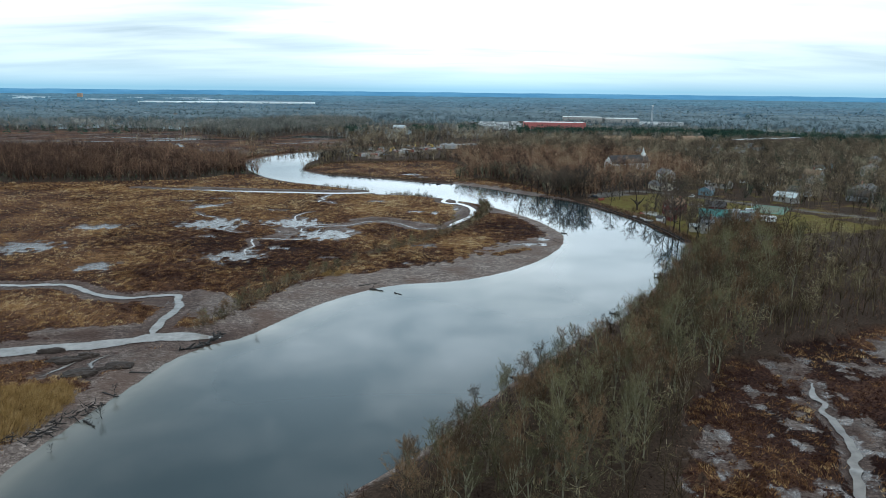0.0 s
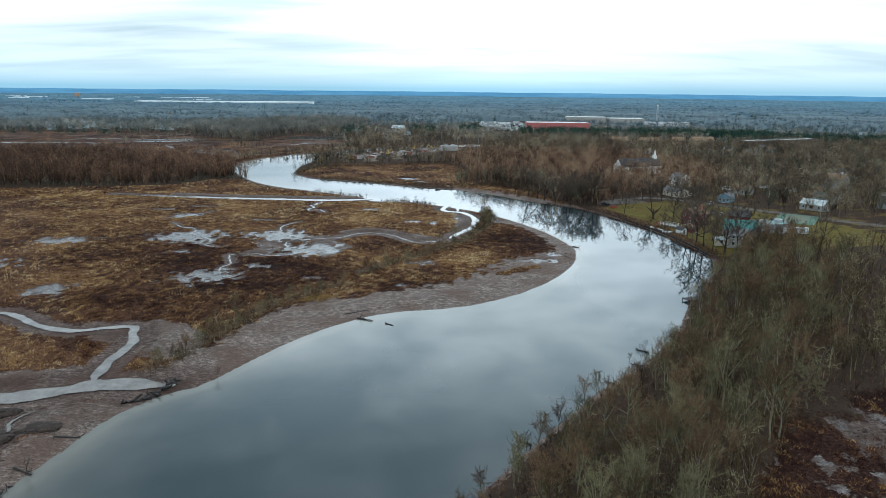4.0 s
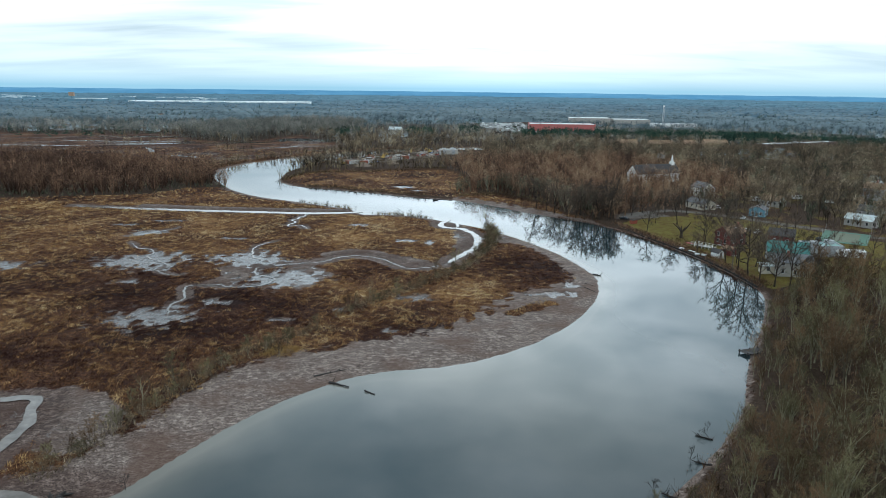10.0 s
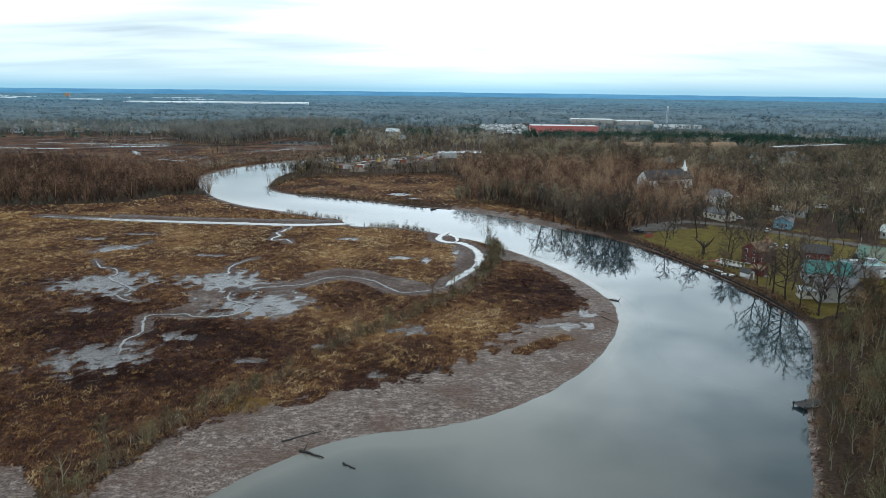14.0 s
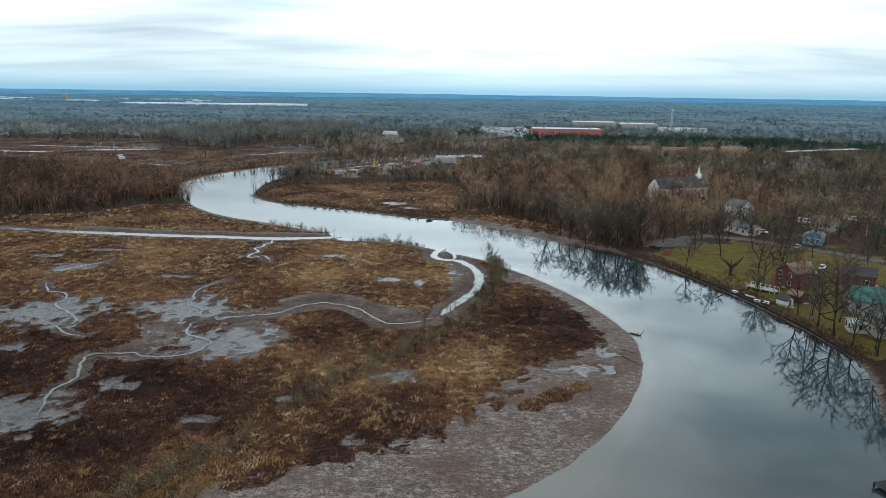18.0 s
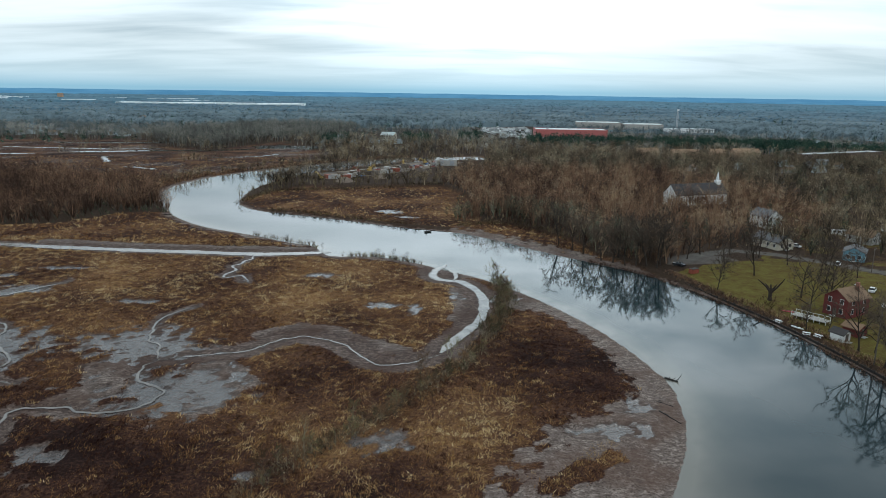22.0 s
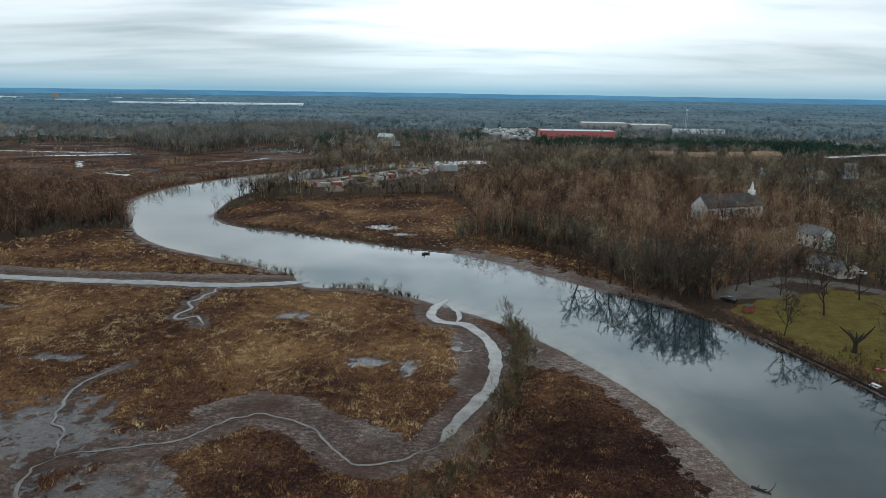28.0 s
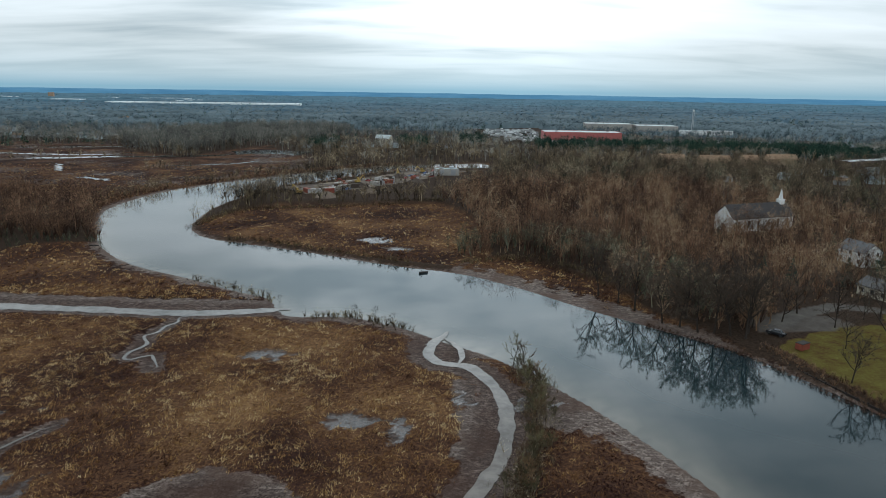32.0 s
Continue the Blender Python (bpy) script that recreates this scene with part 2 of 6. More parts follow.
# creeks: a line, the half width of the water, the half width of the mud
CREEKS = [
    ([(-38, 410), (-50, 407), (-65, 405), (-88, 407.5), (-108, 409), (-128, 411.5), (-148, 414), (-185, 421)], 2.2, 5.0),
    ([(-64, 404), (-65.4, 396), (-68, 387), (-66, 382), (-66.6, 378.6), (-67.4, 375), (-65.5, 373.5), (-60.6, 374.7), (-58.6, 367.4)], 0.45, 1.6),
    ([(5, 393), (3.5, 389), (1.2, 385), (0.2, 381), (0.2, 377), (2.2, 373), (5, 371.8), (8, 371.5), (11.3, 367.5), (14.3, 359), (15.3, 350), (14.4, 340), (12.6, 332), (9.5, 325), (6.8, 320), (4.4, 314.4), (2.3, 309)], 1.35, 4.6),
    ([(2.3, 309), (-2.4, 304.5), (-6.6, 302), (-12, 302.5), (-17, 308.5), (-21, 314), (-27.6, 318), (-34, 319), (-38, 314.5), (-43, 309), (-51, 307), (-60.5, 303.5)], 0.24, 4.4),
    ([(-60.5, 303.5), (-62.6, 300.5), (-61.8, 295.7), (-57.9, 290), (-53.5, 287), (-54, 282.7), (-57.6, 278.6), (-64, 277.3), (-70, 279.5), (-78, 278), (-78, 275), (-76.5, 270.7), (-74.5, 265.6), (-76.6, 259), (-75, 254.7), (-73.3, 248)], 0.32, 1.1),
    ([(-60.5, 303.5), (-63.5, 311), (-68.7, 319.4), (-71, 328.7), (-70, 335.5), (-65, 343)], 0.28, 1.0),
    ([(-120, 337), (-114.7, 329), (-108, 325.6), (-104.4, 320), (-105.4, 315.4), (-100.3, 310), (-94.3, 304.7), (-93, 299.7), (-96, 298), (-93, 294), (-87, 290.5), (-84, 290.5)], 0.3, 0.8),
    ([(-170, 214), (-133, 208), (-124, 210), (-117, 209.8), (-103.7, 199.4), (-94, 196), (-87.4, 198.7), (-80, 200), (-78.5, 195), (-76, 190), (-75.6, 182), (-76, 178.5), (-75.5, 170.4), (-73.9, 164)], 1.15, 4.4),
    ([(-57, 164.5), (-66.9, 165), (-73.5, 164.5), (-78.4, 161.5), (-86, 158.6), (-94, 157), (-100.4, 155), (-115, 150), (-150, 146)], 2.9, 8.0),
    ([(76, 138.5), (73.5, 135.5), (72.6, 133), (72, 129.4), (70, 124), (69.6, 118), (67.5, 111), (64, 104.5), (60, 90), (70, 70)], 0.75, 1.5),
    ([(3.5, 389), (6, 385.5), (7.6, 381), (7.6, 376), (6.5, 371.5)], 0.75, 1.8),
    ([(-84, 152), (-85, 146), (-88, 141)], 0.5, 1.5),
    ([(-79, 153), (-80, 146), (-77, 140)], 0.4, 1.2),
    ([(-126, 348), (-119, 357), (-113, 366)], 0.35, 1.2),
]
CREEKS = [(eased(line) if half > 1 else line, half, mud) for line, half, mud in CREEKS]
# bare mud beside the creeks, with no water of its own: a line and its half width
MUD_BANDS = [
    ([(-80, 200), (-75, 200), (-66.3, 195), (-62, 185)], 4.0),
    ([(-46, 414), (-75, 413), (-110, 416), (-150, 422)], 3.2),
    ([(-5, 307), (-16, 315), (-25, 323), (-33, 325.5), (-41, 320)], 2.4),
    ([(-48, 300), (-40, 291), (-44, 280)], 4.5),
    ([(-70, 300), (-66, 288), (-70, 279)], 5.0),
    ([(8, 360), (9, 345), (7, 332)], 2.2),
    ([(24, 345), (27, 352), (24, 362)], 4.0),
    ([(-66, 182), (-70, 190), (-84, 193)], 4.5),
    ([(-66, 150), (-72, 152), (-82, 146)], 6.0),
    ([(-100, 166), (-84, 168), (-78, 172)], 3.5),
]
# shallow pools on the marsh: centre and half axes
POOLS = [(-78, 248, 10, 11), (-104, 309, 16, 13), (-69, 313, 15, 11), (-52, 288, 15, 12), (-35.5, 376, 6, 3.2), (-121, 357, 9, 5), (-150, 300, 12, 7), (-83, 346, 8, 2.2), (-98, 282, 5, 3), (-120, 382, 9, 2.5),
         (-118, 232, 7, 6), (-14, 345, 4, 3.5), (-5, 341, 2, 4), (7, 352, 2.5, 4), (-160, 260, 14, 10), (-22, 498, 8, 5), (-11, 484, 6, 2.5), (-8, 267, 4.5, 3.5), (-28, 256.5, 4, 1.6), (-14, 239, 2.2, 2.2), (-64, 262, 5, 3), (-140, 372, 8, 3), (33, 272, 7, 3), (40, 281, 3.5, 4), (-46, 247, 5, 1.6), (20, 352, 4, 3)]
# the edge of the grass above the mudflat, with the river as its other side
MUDFLAT = [(-80, 60), (-78, 100), (-76, 130), (-72, 150), (-64, 171), (-60, 178), (-57.5, 187), (-54.5, 193), (-51.5, 201), (-48.5, 211), (-43.5, 217), (-36, 222), (-26, 227.5), (-14, 231), (-6, 235.5), (1, 243), (8, 250), (14, 257),
           (20, 267), (28, 275.5), (37, 280), (42, 289), (42, 303), (38.5, 319), (33, 335), (27, 345), (22, 356), (24, 366), (17, 375), (60, 350), (75, 290), (60, 240), (10, 180), (-30, 120), (-50, 60)]
EAST_WOOD = [(-19, 97), (9, 136), (33, 168), (66, 214), (97, 268), (112, 279), (160, 290), (230, 300), (230, 180), (150, 182), (104, 168), (66, 150), (46, 130), (36, 106), (20, 60), (-20, 60)]
LAWN = [(80, 384), (105, 398), (138, 397), (176, 345), (200, 300), (150, 286), (112, 280), (99, 272), (98, 300), (93, 330), (86, 354)]
WEST_WOOD = [(-127, 492), (-150, 484), (-165, 458), (-235, 440), (-330, 435), (-520, 470), (-520, 600), (-330, 610), (-240, 600), (-172, 585), (-160, 556), (-145, 520)]
NORTH_WOOD = [(12, 466), (24, 506), (18, 552), (6, 590), (30, 640), (150, 650), (190, 560), (185, 470), (150, 425), (110, 415), (84, 392), (70, 394), (60, 410), (57, 436), (44, 455), (30, 472)]
POINT_MARSH = [(-104, 530), (-94, 562), (-80, 580), (5, 590), (19, 552), (26, 506), (22, 470), (10, 456), (-14, 464), (-66, 493), (-90, 504)]
FAR_WOOD = [(-296, 886), (-246, 850), (-213, 832), (-196, 892), (-184, 925), (-156, 978), (-120, 1000), (-110, 1230), (-270, 1240), (-330, 960)]
ROAD = [(86, 393), (98, 404), (114, 412), (128, 406), (142, 392), (158, 374), (185, 345), (215, 318), (270, 270)]


def inside(poly, x, y):
    """Which of the points x, y lie in the polygon."""
    hit = np.zeros(np.shape(x), bool)
    px, py = np.array(poly, float).T
    for i in range(len(px)):
        x1, y1, x2, y2 = px[i - 1], py[i - 1], px[i], py[i]
        if y1 != y2:
            hit ^= ((y1 > y) != (y2 > y)) & (x < (x2 - x1) * (y - y1) / (y2 - y1) + x1)
    return hit


def away(line, x, y, closed=False):
    """The distance of the points x, y from a line."""
    p = np.array(line, float)
    if closed:
        p = np.vstack([p, p[:1]])
    d = np.full(np.shape(x), 1e9)
    for (x1, y1), (x2, y2) in zip(p[:-1], p[1:]):
        ux, uy = x2 - x1, y2 - y1
        k = np.clip(((x - x1) * ux + (y - y1) * uy) / (ux * ux + uy * uy), 0, 1)
        d = np.minimum(d, np.hypot(x - x1 - k * ux, y - y1 - k * uy))
    return d


def smooth(a, b, v):
    k = np.clip((v - a) / (b - a), 0, 1)
    return k * k * (3 - 2 * k)


def waves(x, y, size, seed, octaves=4):
    """Soft random relief between about -1 and 1."""
    r = np.random.default_rng(seed)
    out = np.zeros(np.shape(x))
    amp, total = 1.0, 0.0
    for _ in range(octaves):
        for _ in range(4):
            a, ph = r.uniform(0, 6.283), r.uniform(0, 6.283)
            k = 6.283 / size * r.uniform(0.7, 1.4)
            out += amp * np.sin(k * (np.cos(a) * x + np.sin(a) * y) + ph + 0.9 * np.sin(k * 0.6 * (np.sin(a) * x - np.cos(a) * y) + 2 * ph))
        total += amp * 2.0
        amp, size = amp * 0.6, size * 0.47
    return out / total


RIVER = WEST_BANK + EAST_BANK


def peat(x, y):
    """How dark and bare the marsh is: bare peat above 0, thick dry grass below."""
    out = 0.25 * waves(x, y, 60, 15)
    for cx, cy, r, k in ((-62, 232, 34, 0.6), (32, 306, 20, 0.6), (24, 330, 14, 0.4), (-60, 268, 16, 0.4), (-28, 296, 12, 0.3), (36, 290, 12, 0.3), (-95, 285, 30, 0.35), (-66, 258, 18, 0.3), (70, 125, 45, 0.85), (-250, 740, 150, 0.1), (-420, 850, 200, 0.1), (-20, 352, 34, -0.35), (-8, 266, 22, -0.25), (-110, 350, 40, -0.2), (-35, 235, 12, -0.3), (5, 525, 40, -0.3)):
        out = out + k * np.exp(-((x - cx) ** 2 + (y - cy) ** 2) / r ** 2)
    return out


def site(x, y):
    """Height of the ground and what it bears: mud, marsh grass, lawn, road, wet film."""
    x, y = np.asarray(x, float), np.asarray(y, float)
    wob = waves(x, y, 9, 3)
    wob2 = waves(x, y, 30, 4)
    wob3 = waves(x, y, 4.5, 5)
    near = (x > -700) & (x < 700) & (y < 1200)
    shore = np.where(near, away(RIVER, x, y, True), 400.0)
    inside_river = inside(RIVER, x, y) & near
    sd = np.where(inside_river, -shore, shore) + 0.9 * wob * smooth(0.5, 6, np.abs(shore))
    east_side = away(EAST_BANK, x, y) < away(WEST_BANK, x, y)
    bench = inside([(6, 452), (30, 430), (45, 409), (60, 393), (74, 381), (72, 391), (61, 409), (57, 434), (45, 454), (30, 471), (12, 466)], x + wob, y + wob)
    in_wood = inside(EAST_WOOD, x + 4 * wob, y + 5 * wob2)
    firm = east_side & ~inside(POINT_MARSH, x, y) & ~bench & ~((x > 26) & (y < 172) & ~in_wood)
    mud_w = np.where(east_side, 3.5 + 7.0 * bench, 5.0)
    mud_w = mud_w * (1 + 0.45 * wob2 + 0.35 * wob)
    mud = 1 - smooth(mud_w - 7.0, mud_w + 4.5, sd)
    edge = np.where(near, away(MUDFLAT, x, y, True), 400.0)
    edge = np.where(inside(MUDFLAT, x, y), edge, -edge)
    ragged = 1.0 + 1.6 * np.exp(-((x - 18) / 26) ** 2 - ((y - 258) / 18) ** 2)
    flat = smooth(-4.5, 4.0, edge + ragged * (2.2 * wob2 + 2.2 * wob + 1.6 * wob3))
    mud = np.where(~east_side & (y < 400), np.maximum(mud * (y > 375), flat), mud)
    island = np.hypot(((x - 24) * 0.8 + (y - 257) * 0.6) / 13, (-(x - 24) * 0.6 + (y - 257) * 0.8) / 3.2) + 0.3 * wob
    mud = np.where(island < 1, mud * smooth(0.6, 1.0, island), mud)
    z = np.where(sd < 0, np.maximum(-1.3, sd * 0.16), np.minimum(sd * 0.035, 0.4))
    z = np.where(sd > 0, z + 0.16 * smooth(mud_w, mud_w + 2.5, sd), z)
    land = smooth(0.5, 4.0, sd) * 1.1 + smooth(4, 40, sd) * 0.9
    z = np.where(firm & (sd > 0), np.maximum(z, land), z)
    z = z + np.where(sd > 2, 0.07 * wob, 0.004 * wob)
    wet, creek = np.zeros(np.shape(x)), np.zeros(np.shape(x))
    for line, w, m in CREEKS:
        if w:
            d = away(line, x, y) + 0.5 * wob
            mud = np.maximum(mud, 1 - smooth(m - 0.45 * m, m + 2.2 + 1.2 * np.abs(wob2), d))
            creek = np.maximum(creek, 1 - smooth(m, m + 2.5, d))
            bed = 0.06 + 0.22 * smooth(w + 0.6, m + 1.2, d)
            z = np.minimum(z, np.where(d < m + 1.2, bed, z))
            wet = np.maximum(wet, 0.5 * (1 - smooth(w * 0.8, w + 1.6, d)))
    for line, m in MUD_BANDS:
        d = away(line, x, y) + 1.2 * wob + 0.8 * wob3
        mud = np.maximum(mud, 0.95 * (1 - smooth(m * 0.6, m + 2.0, d)))
        wet = np.maximum(wet, 0.3 * (1 - smooth(m * 0.5, m + 1.0, d)))
    for cx, cy, a, b in POOLS:
        e = np.hypot((x - cx) / a, (y - cy) / b) + 0.4 * wob + 0.3 * wob2 + 0.55 * wob3
        mud = np.maximum(mud, 0.8 * (1 - smooth(0.75, 1.35, e)))
        wet = np.maximum(wet, 1 - smooth(0.72, 1.15, e))
        z = np.minimum(z, np.where(e < 1.15, 0.09 + 0.24 * smooth(0.75, 1.15, e) + 0.02 * wob, z))
    marsh_east = (x > 30) & (y < 170) & ~in_wood & (sd > 6)
    mud = np.where(marsh_east, np.maximum(mud, 0.8 * smooth(-0.1, 0.5, wob2 + 0.5 * wob)), mud)
    wet = np.where(marsh_east, np.maximum(wet, 0.55 + 0.3 * wob), wet)
    lawn = np.where(inside(LAWN, x, y), smooth(1.0, 3.5, away(LAWN, x, y, True) + 0.8 * wob), 0)
    town = (x > 112) & (x < 760) & (y > 250) & (y < 790) & (x > 130 + 0.55 * (y - 420)) & (sd > 12) & ~in_wood
    lawn = np.where(town, np.maximum(lawn, 0.6 * smooth(-0.1, 0.5, wob2 + 0.3 * wob)), lawn)
    road = np.where(near, 1 - smooth(2.6, 3.1, away(ROAD, x, y)), 0)
    lot = (np.hypot((x - 96) / 13, (y - 398) / 6.5) + 0.1 * wob) < 1
    road = np.maximum(road, lot * 0.8)
    wood = np.where(firm & (sd > 1.5 + wob), 1.0, 0.0) * (1 - lawn) * (1 - road)
    wood = np.maximum(wood, inside(WEST_WOOD, x, y) * 1.0)
    wood = np.where((y > 640 + 0.3 * np.abs(x + 150)) & (sd > 6), 1.0, wood)
    flats = (x < -95) & (x > -620) & (y > 560) & (y < 945) & (sd > 3) & ~inside(WEST_WOOD, x, y) & ~inside(FAR_WOOD, x, y) & (x < -90 - (y - 800) * 0.55) & ~east_side
    wood = np.where(flats, 0.0, wood)
    band = waves(x * 0.2, y, 15, 8)
    strip = flats & (band > 0.62) & (y > 640)
    mud = np.where(flats & (y > 640), 0.3 + 0.45 * band, mud)
    wet = np.where(flats, np.maximum(wet, 0.4), wet)
    mud = np.where(strip, 0.62, np.where(wood > 0.5, np.minimum(mud, 1 - smooth(1, 3, sd)), mud))
    z = np.where(strip, 0.03, z)
    rise = smooth(40, 400, sd) * 1.0 * (wood > 0.5)
    z = z + rise
    z = np.where(z > 0.3, 0.3 + (z - 0.3) * (1 - 0.9 * smooth(560, 900, y)), z)
    return z, mud, wet, lawn, road, wood, sd, creek


def spaced(lo, hi, step, end_lo, end_hi, grow=1.05):
    """Even steps between lo and hi and growing ones beyond."""
    mid = list(np.arange(lo, hi, step))
    right, s = [hi], step
    while right[-1] < end_hi:
        s *= grow
        right.append(right[-1] + s)
    left, s = [lo], step
    while left[-1] > end_lo:
        s *= grow
        left.append(left[-1] - s)
    return np.array(left[:0:-1] + mid + right)


def mesh_from(name, verts, faces, attributes=(), material=None, shade=False):
    """A mesh from arrays: faces all of one size; attributes are (name, values per point)."""
    me = bpy.data.meshes.new(name)
    verts, faces = np.asarray(verts, np.float32), np.asarray(faces, np.int32)
    n, k = faces.shape
    me.vertices.add(len(verts))
    me.vertices.foreach_set("co", verts.ravel())
    me.loops.add(n * k)
    me.loops.foreach_set("vertex_index", faces.ravel())
    me.polygons.add(n)
    me.polygons.foreach_set("loop_start", np.arange(0, n * k, k, dtype=np.int32))
    me.polygons.foreach_set("loop_total", np.full(n, k, np.int32))
    for a, v in attributes:
        me.attributes.new(a, "FLOAT", "POINT").data.foreach_set("value", np.asarray(v, np.float32))
    me.update(calc_edges=True)
    if shade:
        me.polygons.foreach_set("use_smooth", np.ones(n, bool))
    if material:
        me.materials.append(material)
    return me


# ---- ground ----
gx = spaced(-150, 125, 1.15, -4900, 4900)
gy = spaced(92, 470, 1.15, -700, 4980)
GX, GY = np.meshgrid(gx, gy)
GZ, MUD, WET, LAWN_M, ROAD_M, WOOD_M, SHORE, SILT = site(GX.ravel(), GY.ravel())
nx, ny = len(gx), len(gy)
ii = np.arange(nx * ny).reshape(ny, nx)
quads = np.stack([ii[:-1, :-1], ii[:-1, 1:], ii[1:, 1:], ii[1:, :-1]], -1).reshape(-1, 4)

g = Nodes("marsh_ground", 0.85)
n_big, n_mid, n_fine = g.noise(0.035, 5, 0.6), g.noise(0.3, 6, 0.7), g.noise(1.6, 5, 0.7)
n_line = g.noise(1.0, 6, 0.75, stretch=(0.75, 1.15, 1.0))
n_dark = g.noise(0.075, 4, 0.6)
marsh_c = g.ramp(g.math("SUBTRACT", g.math("ADD", g.math("MULTIPLY", n_big, 0.5), g.math("MULTIPLY", n_fine, 0.5)), g.math("MULTIPLY", g.attribute("peat"), 0.1)),
                 [(0.38, (0.015, 0.008, 0.007)), (0.47, (0.045, 0.022, 0.016)), (0.55, (0.11, 0.057, 0.03)), (0.65, (0.24, 0.14, 0.066))])
speck = g.noise(3.2, 3, 0.7)
mud_c = g.ramp(g.math("ADD", g.math("MULTIPLY", n_mid, 0.25), g.math("MULTIPLY", n_line, 0.75)),
               [(0.36, (0.07, 0.05, 0.043)), (0.5, (0.155, 0.12, 0.103)), (0.62, (0.35, 0.287, 0.25))])
mud_c = g.mix(g.ramp(speck, [(0.51, (0, 0, 0)), (0.6, (0.9, 0.9, 0.9))]), mud_c, (0.045, 0.032, 0.025))
mud_c = g.mix(g.ramp(n_dark, [(0.48, (0, 0, 0)), (0.62, (0.7, 0.7, 0.7))]), mud_c, (0.085, 0.05, 0.036))
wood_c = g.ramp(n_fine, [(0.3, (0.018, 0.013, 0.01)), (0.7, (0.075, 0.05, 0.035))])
lawn_c = g.ramp(g.math("ADD", g.math("MULTIPLY", n_mid, 0.6), g.math("MULTIPLY", n_fine, 0.4)), [(0.36, (0.075, 0.04, 0.02)), (0.46, (0.1, 0.072, 0.022)), (0.54, (0.118, 0.1, 0.027)), (0.68, (0.15, 0.135, 0.035))])
road_c = g.ramp(n_mid, [(0.3, (0.088, 0.08, 0.073)), (0.7, (0.15, 0.137, 0.122))])
broken = g.math("ADD", g.attribute("mud"), g.math("ADD", g.math("MULTIPLY", g.math("SUBTRACT", n_mid, 0.5), 1.9), g.math("MULTIPLY", g.math("SUBTRACT", n_fine, 0.5), 1.5)))
mud_f = g.ramp(broken, [(0.42, (0, 0, 0)), (0.58, (1, 1, 1))])
soaked = g.math("MULTIPLY", g.attribute("wet"), 0.85)
mud_c = g.mix(soaked, mud_c, g.mix(1.0, mud_c, (0.3, 0.265, 0.26), "MULTIPLY"))
mud_c = g.mix(g.math("MULTIPLY", g.attribute("silt"), 0.62), mud_c, g.mix(1.0, mud_c, (0.47, 0.385, 0.365), "MULTIPLY"))
c = g.mix(mud_f, marsh_c, mud_c)
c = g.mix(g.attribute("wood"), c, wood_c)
c = g.mix(g.ramp(g.math("ADD", g.attribute("lawn"), g.math("MULTIPLY", g.math("SUBTRACT", n_mid, 0.5), 0.6)), [(0.35, (0, 0, 0)), (0.65, (1, 1, 1))]), c, lawn_c)
c = g.mix(g.attribute("road"), c, road_c)
g.colour(c)
patch = g.math("ADD", g.math("MULTIPLY", g.noise(0.22, 7, 0.72), 0.65), g.math("MULTIPLY", n_fine, 0.35))
film = g.math("MULTIPLY", g.ramp(g.math("ADD", g.attribute("wet"), g.math("MULTIPLY", g.math("SUBTRACT", patch, 0.5), 4.0)), [(0.6, (0, 0, 0)), (0.85, (1, 1, 1))]), mud_f)
g.t.links.new(g.math("ADD", 0.04, g.math("MULTIPLY", g.math("MAXIMUM", film, g.math("MULTIPLY", mud_f, 0.12)), 0.42)), g.b.inputs["Specular IOR Level"])
g.roughness(g.math("SUBTRACT", 0.9, g.math("MULTIPLY", g.math("MAXIMUM", film, g.math("MULTIPLY", mud_f, 0.2)), 0.74)))
relief = g.math("ADD", g.math("MULTIPLY", n_fine, 0.8), g.math("MULTIPLY", speck, 0.3))
g.bump(g.math("MULTIPLY", relief, g.math("SUBTRACT", 1.0, g.math("MULTIPLY", mud_f, 0.45))), 0.7, 0.25)
ground = new("ground", mesh_from("ground", np.stack([GX.ravel(), GY.ravel(), GZ], -1), quads,
                                 (("mud", MUD), ("wet", WET), ("lawn", LAWN_M), ("road", ROAD_M), ("wood", WOOD_M), ("silt", SILT), ("peat", peat(GX.ravel(), GY.ravel()))), g.mat, True))
tagged(ground, "brown tidal marsh with grey mudflats, lawn and woodland floor", "ground", kind="structure")

w = Nodes("river_water", 0.035, ior=1.333)
# paler where the water is silty and where cloud reflection is painted in
w.colour(w.mix(w.ramp(w.math("ADD", w.attribute("silt"), w.math("MULTIPLY", w.math("SUBTRACT", w.noise(0.03, 4, 0.55), 0.5), 0.5)), [(0.1, (0, 0, 0)), (0.9, (1, 1, 1))]), (0.022, 0.035, 0.04), (0.14, 0.132, 0.113)))
w.bump(w.noise(0.7, 3, 0.5, stretch=(1, 0.5, 1)), 0.03, 0.05)
ripple = w.noise(0.012, 3, 0.5)
w.roughness(w.ramp(ripple, [(0.4, (0.012, 0.012, 0.012)), (0.7, (0.04, 0.04, 0.04))]))
rx_, ry_ = np.concatenate([[-560], np.arange(-180, 141, 4.0), [360]]), np.concatenate([[-330], np.arange(80, 841, 4.0), [1030]])
RX, RY = (v.ravel() for v in np.meshgrid(rx_, ry_))
ri = np.arange(len(RX)).reshape(len(ry_), len(rx_))
# real shallows along the west bank, then a midstream patch painting bright cloud reflection
shallow = 0.5 * np.exp(-away(WEST_BANK, RX, RY) / 12) + 0.75 * np.exp(-away(WEST_BANK, RX, RY) / 3) + 0.55 * np.exp(-((RX - 20) / 42) ** 2 - ((RY - 212) / 40) ** 2)
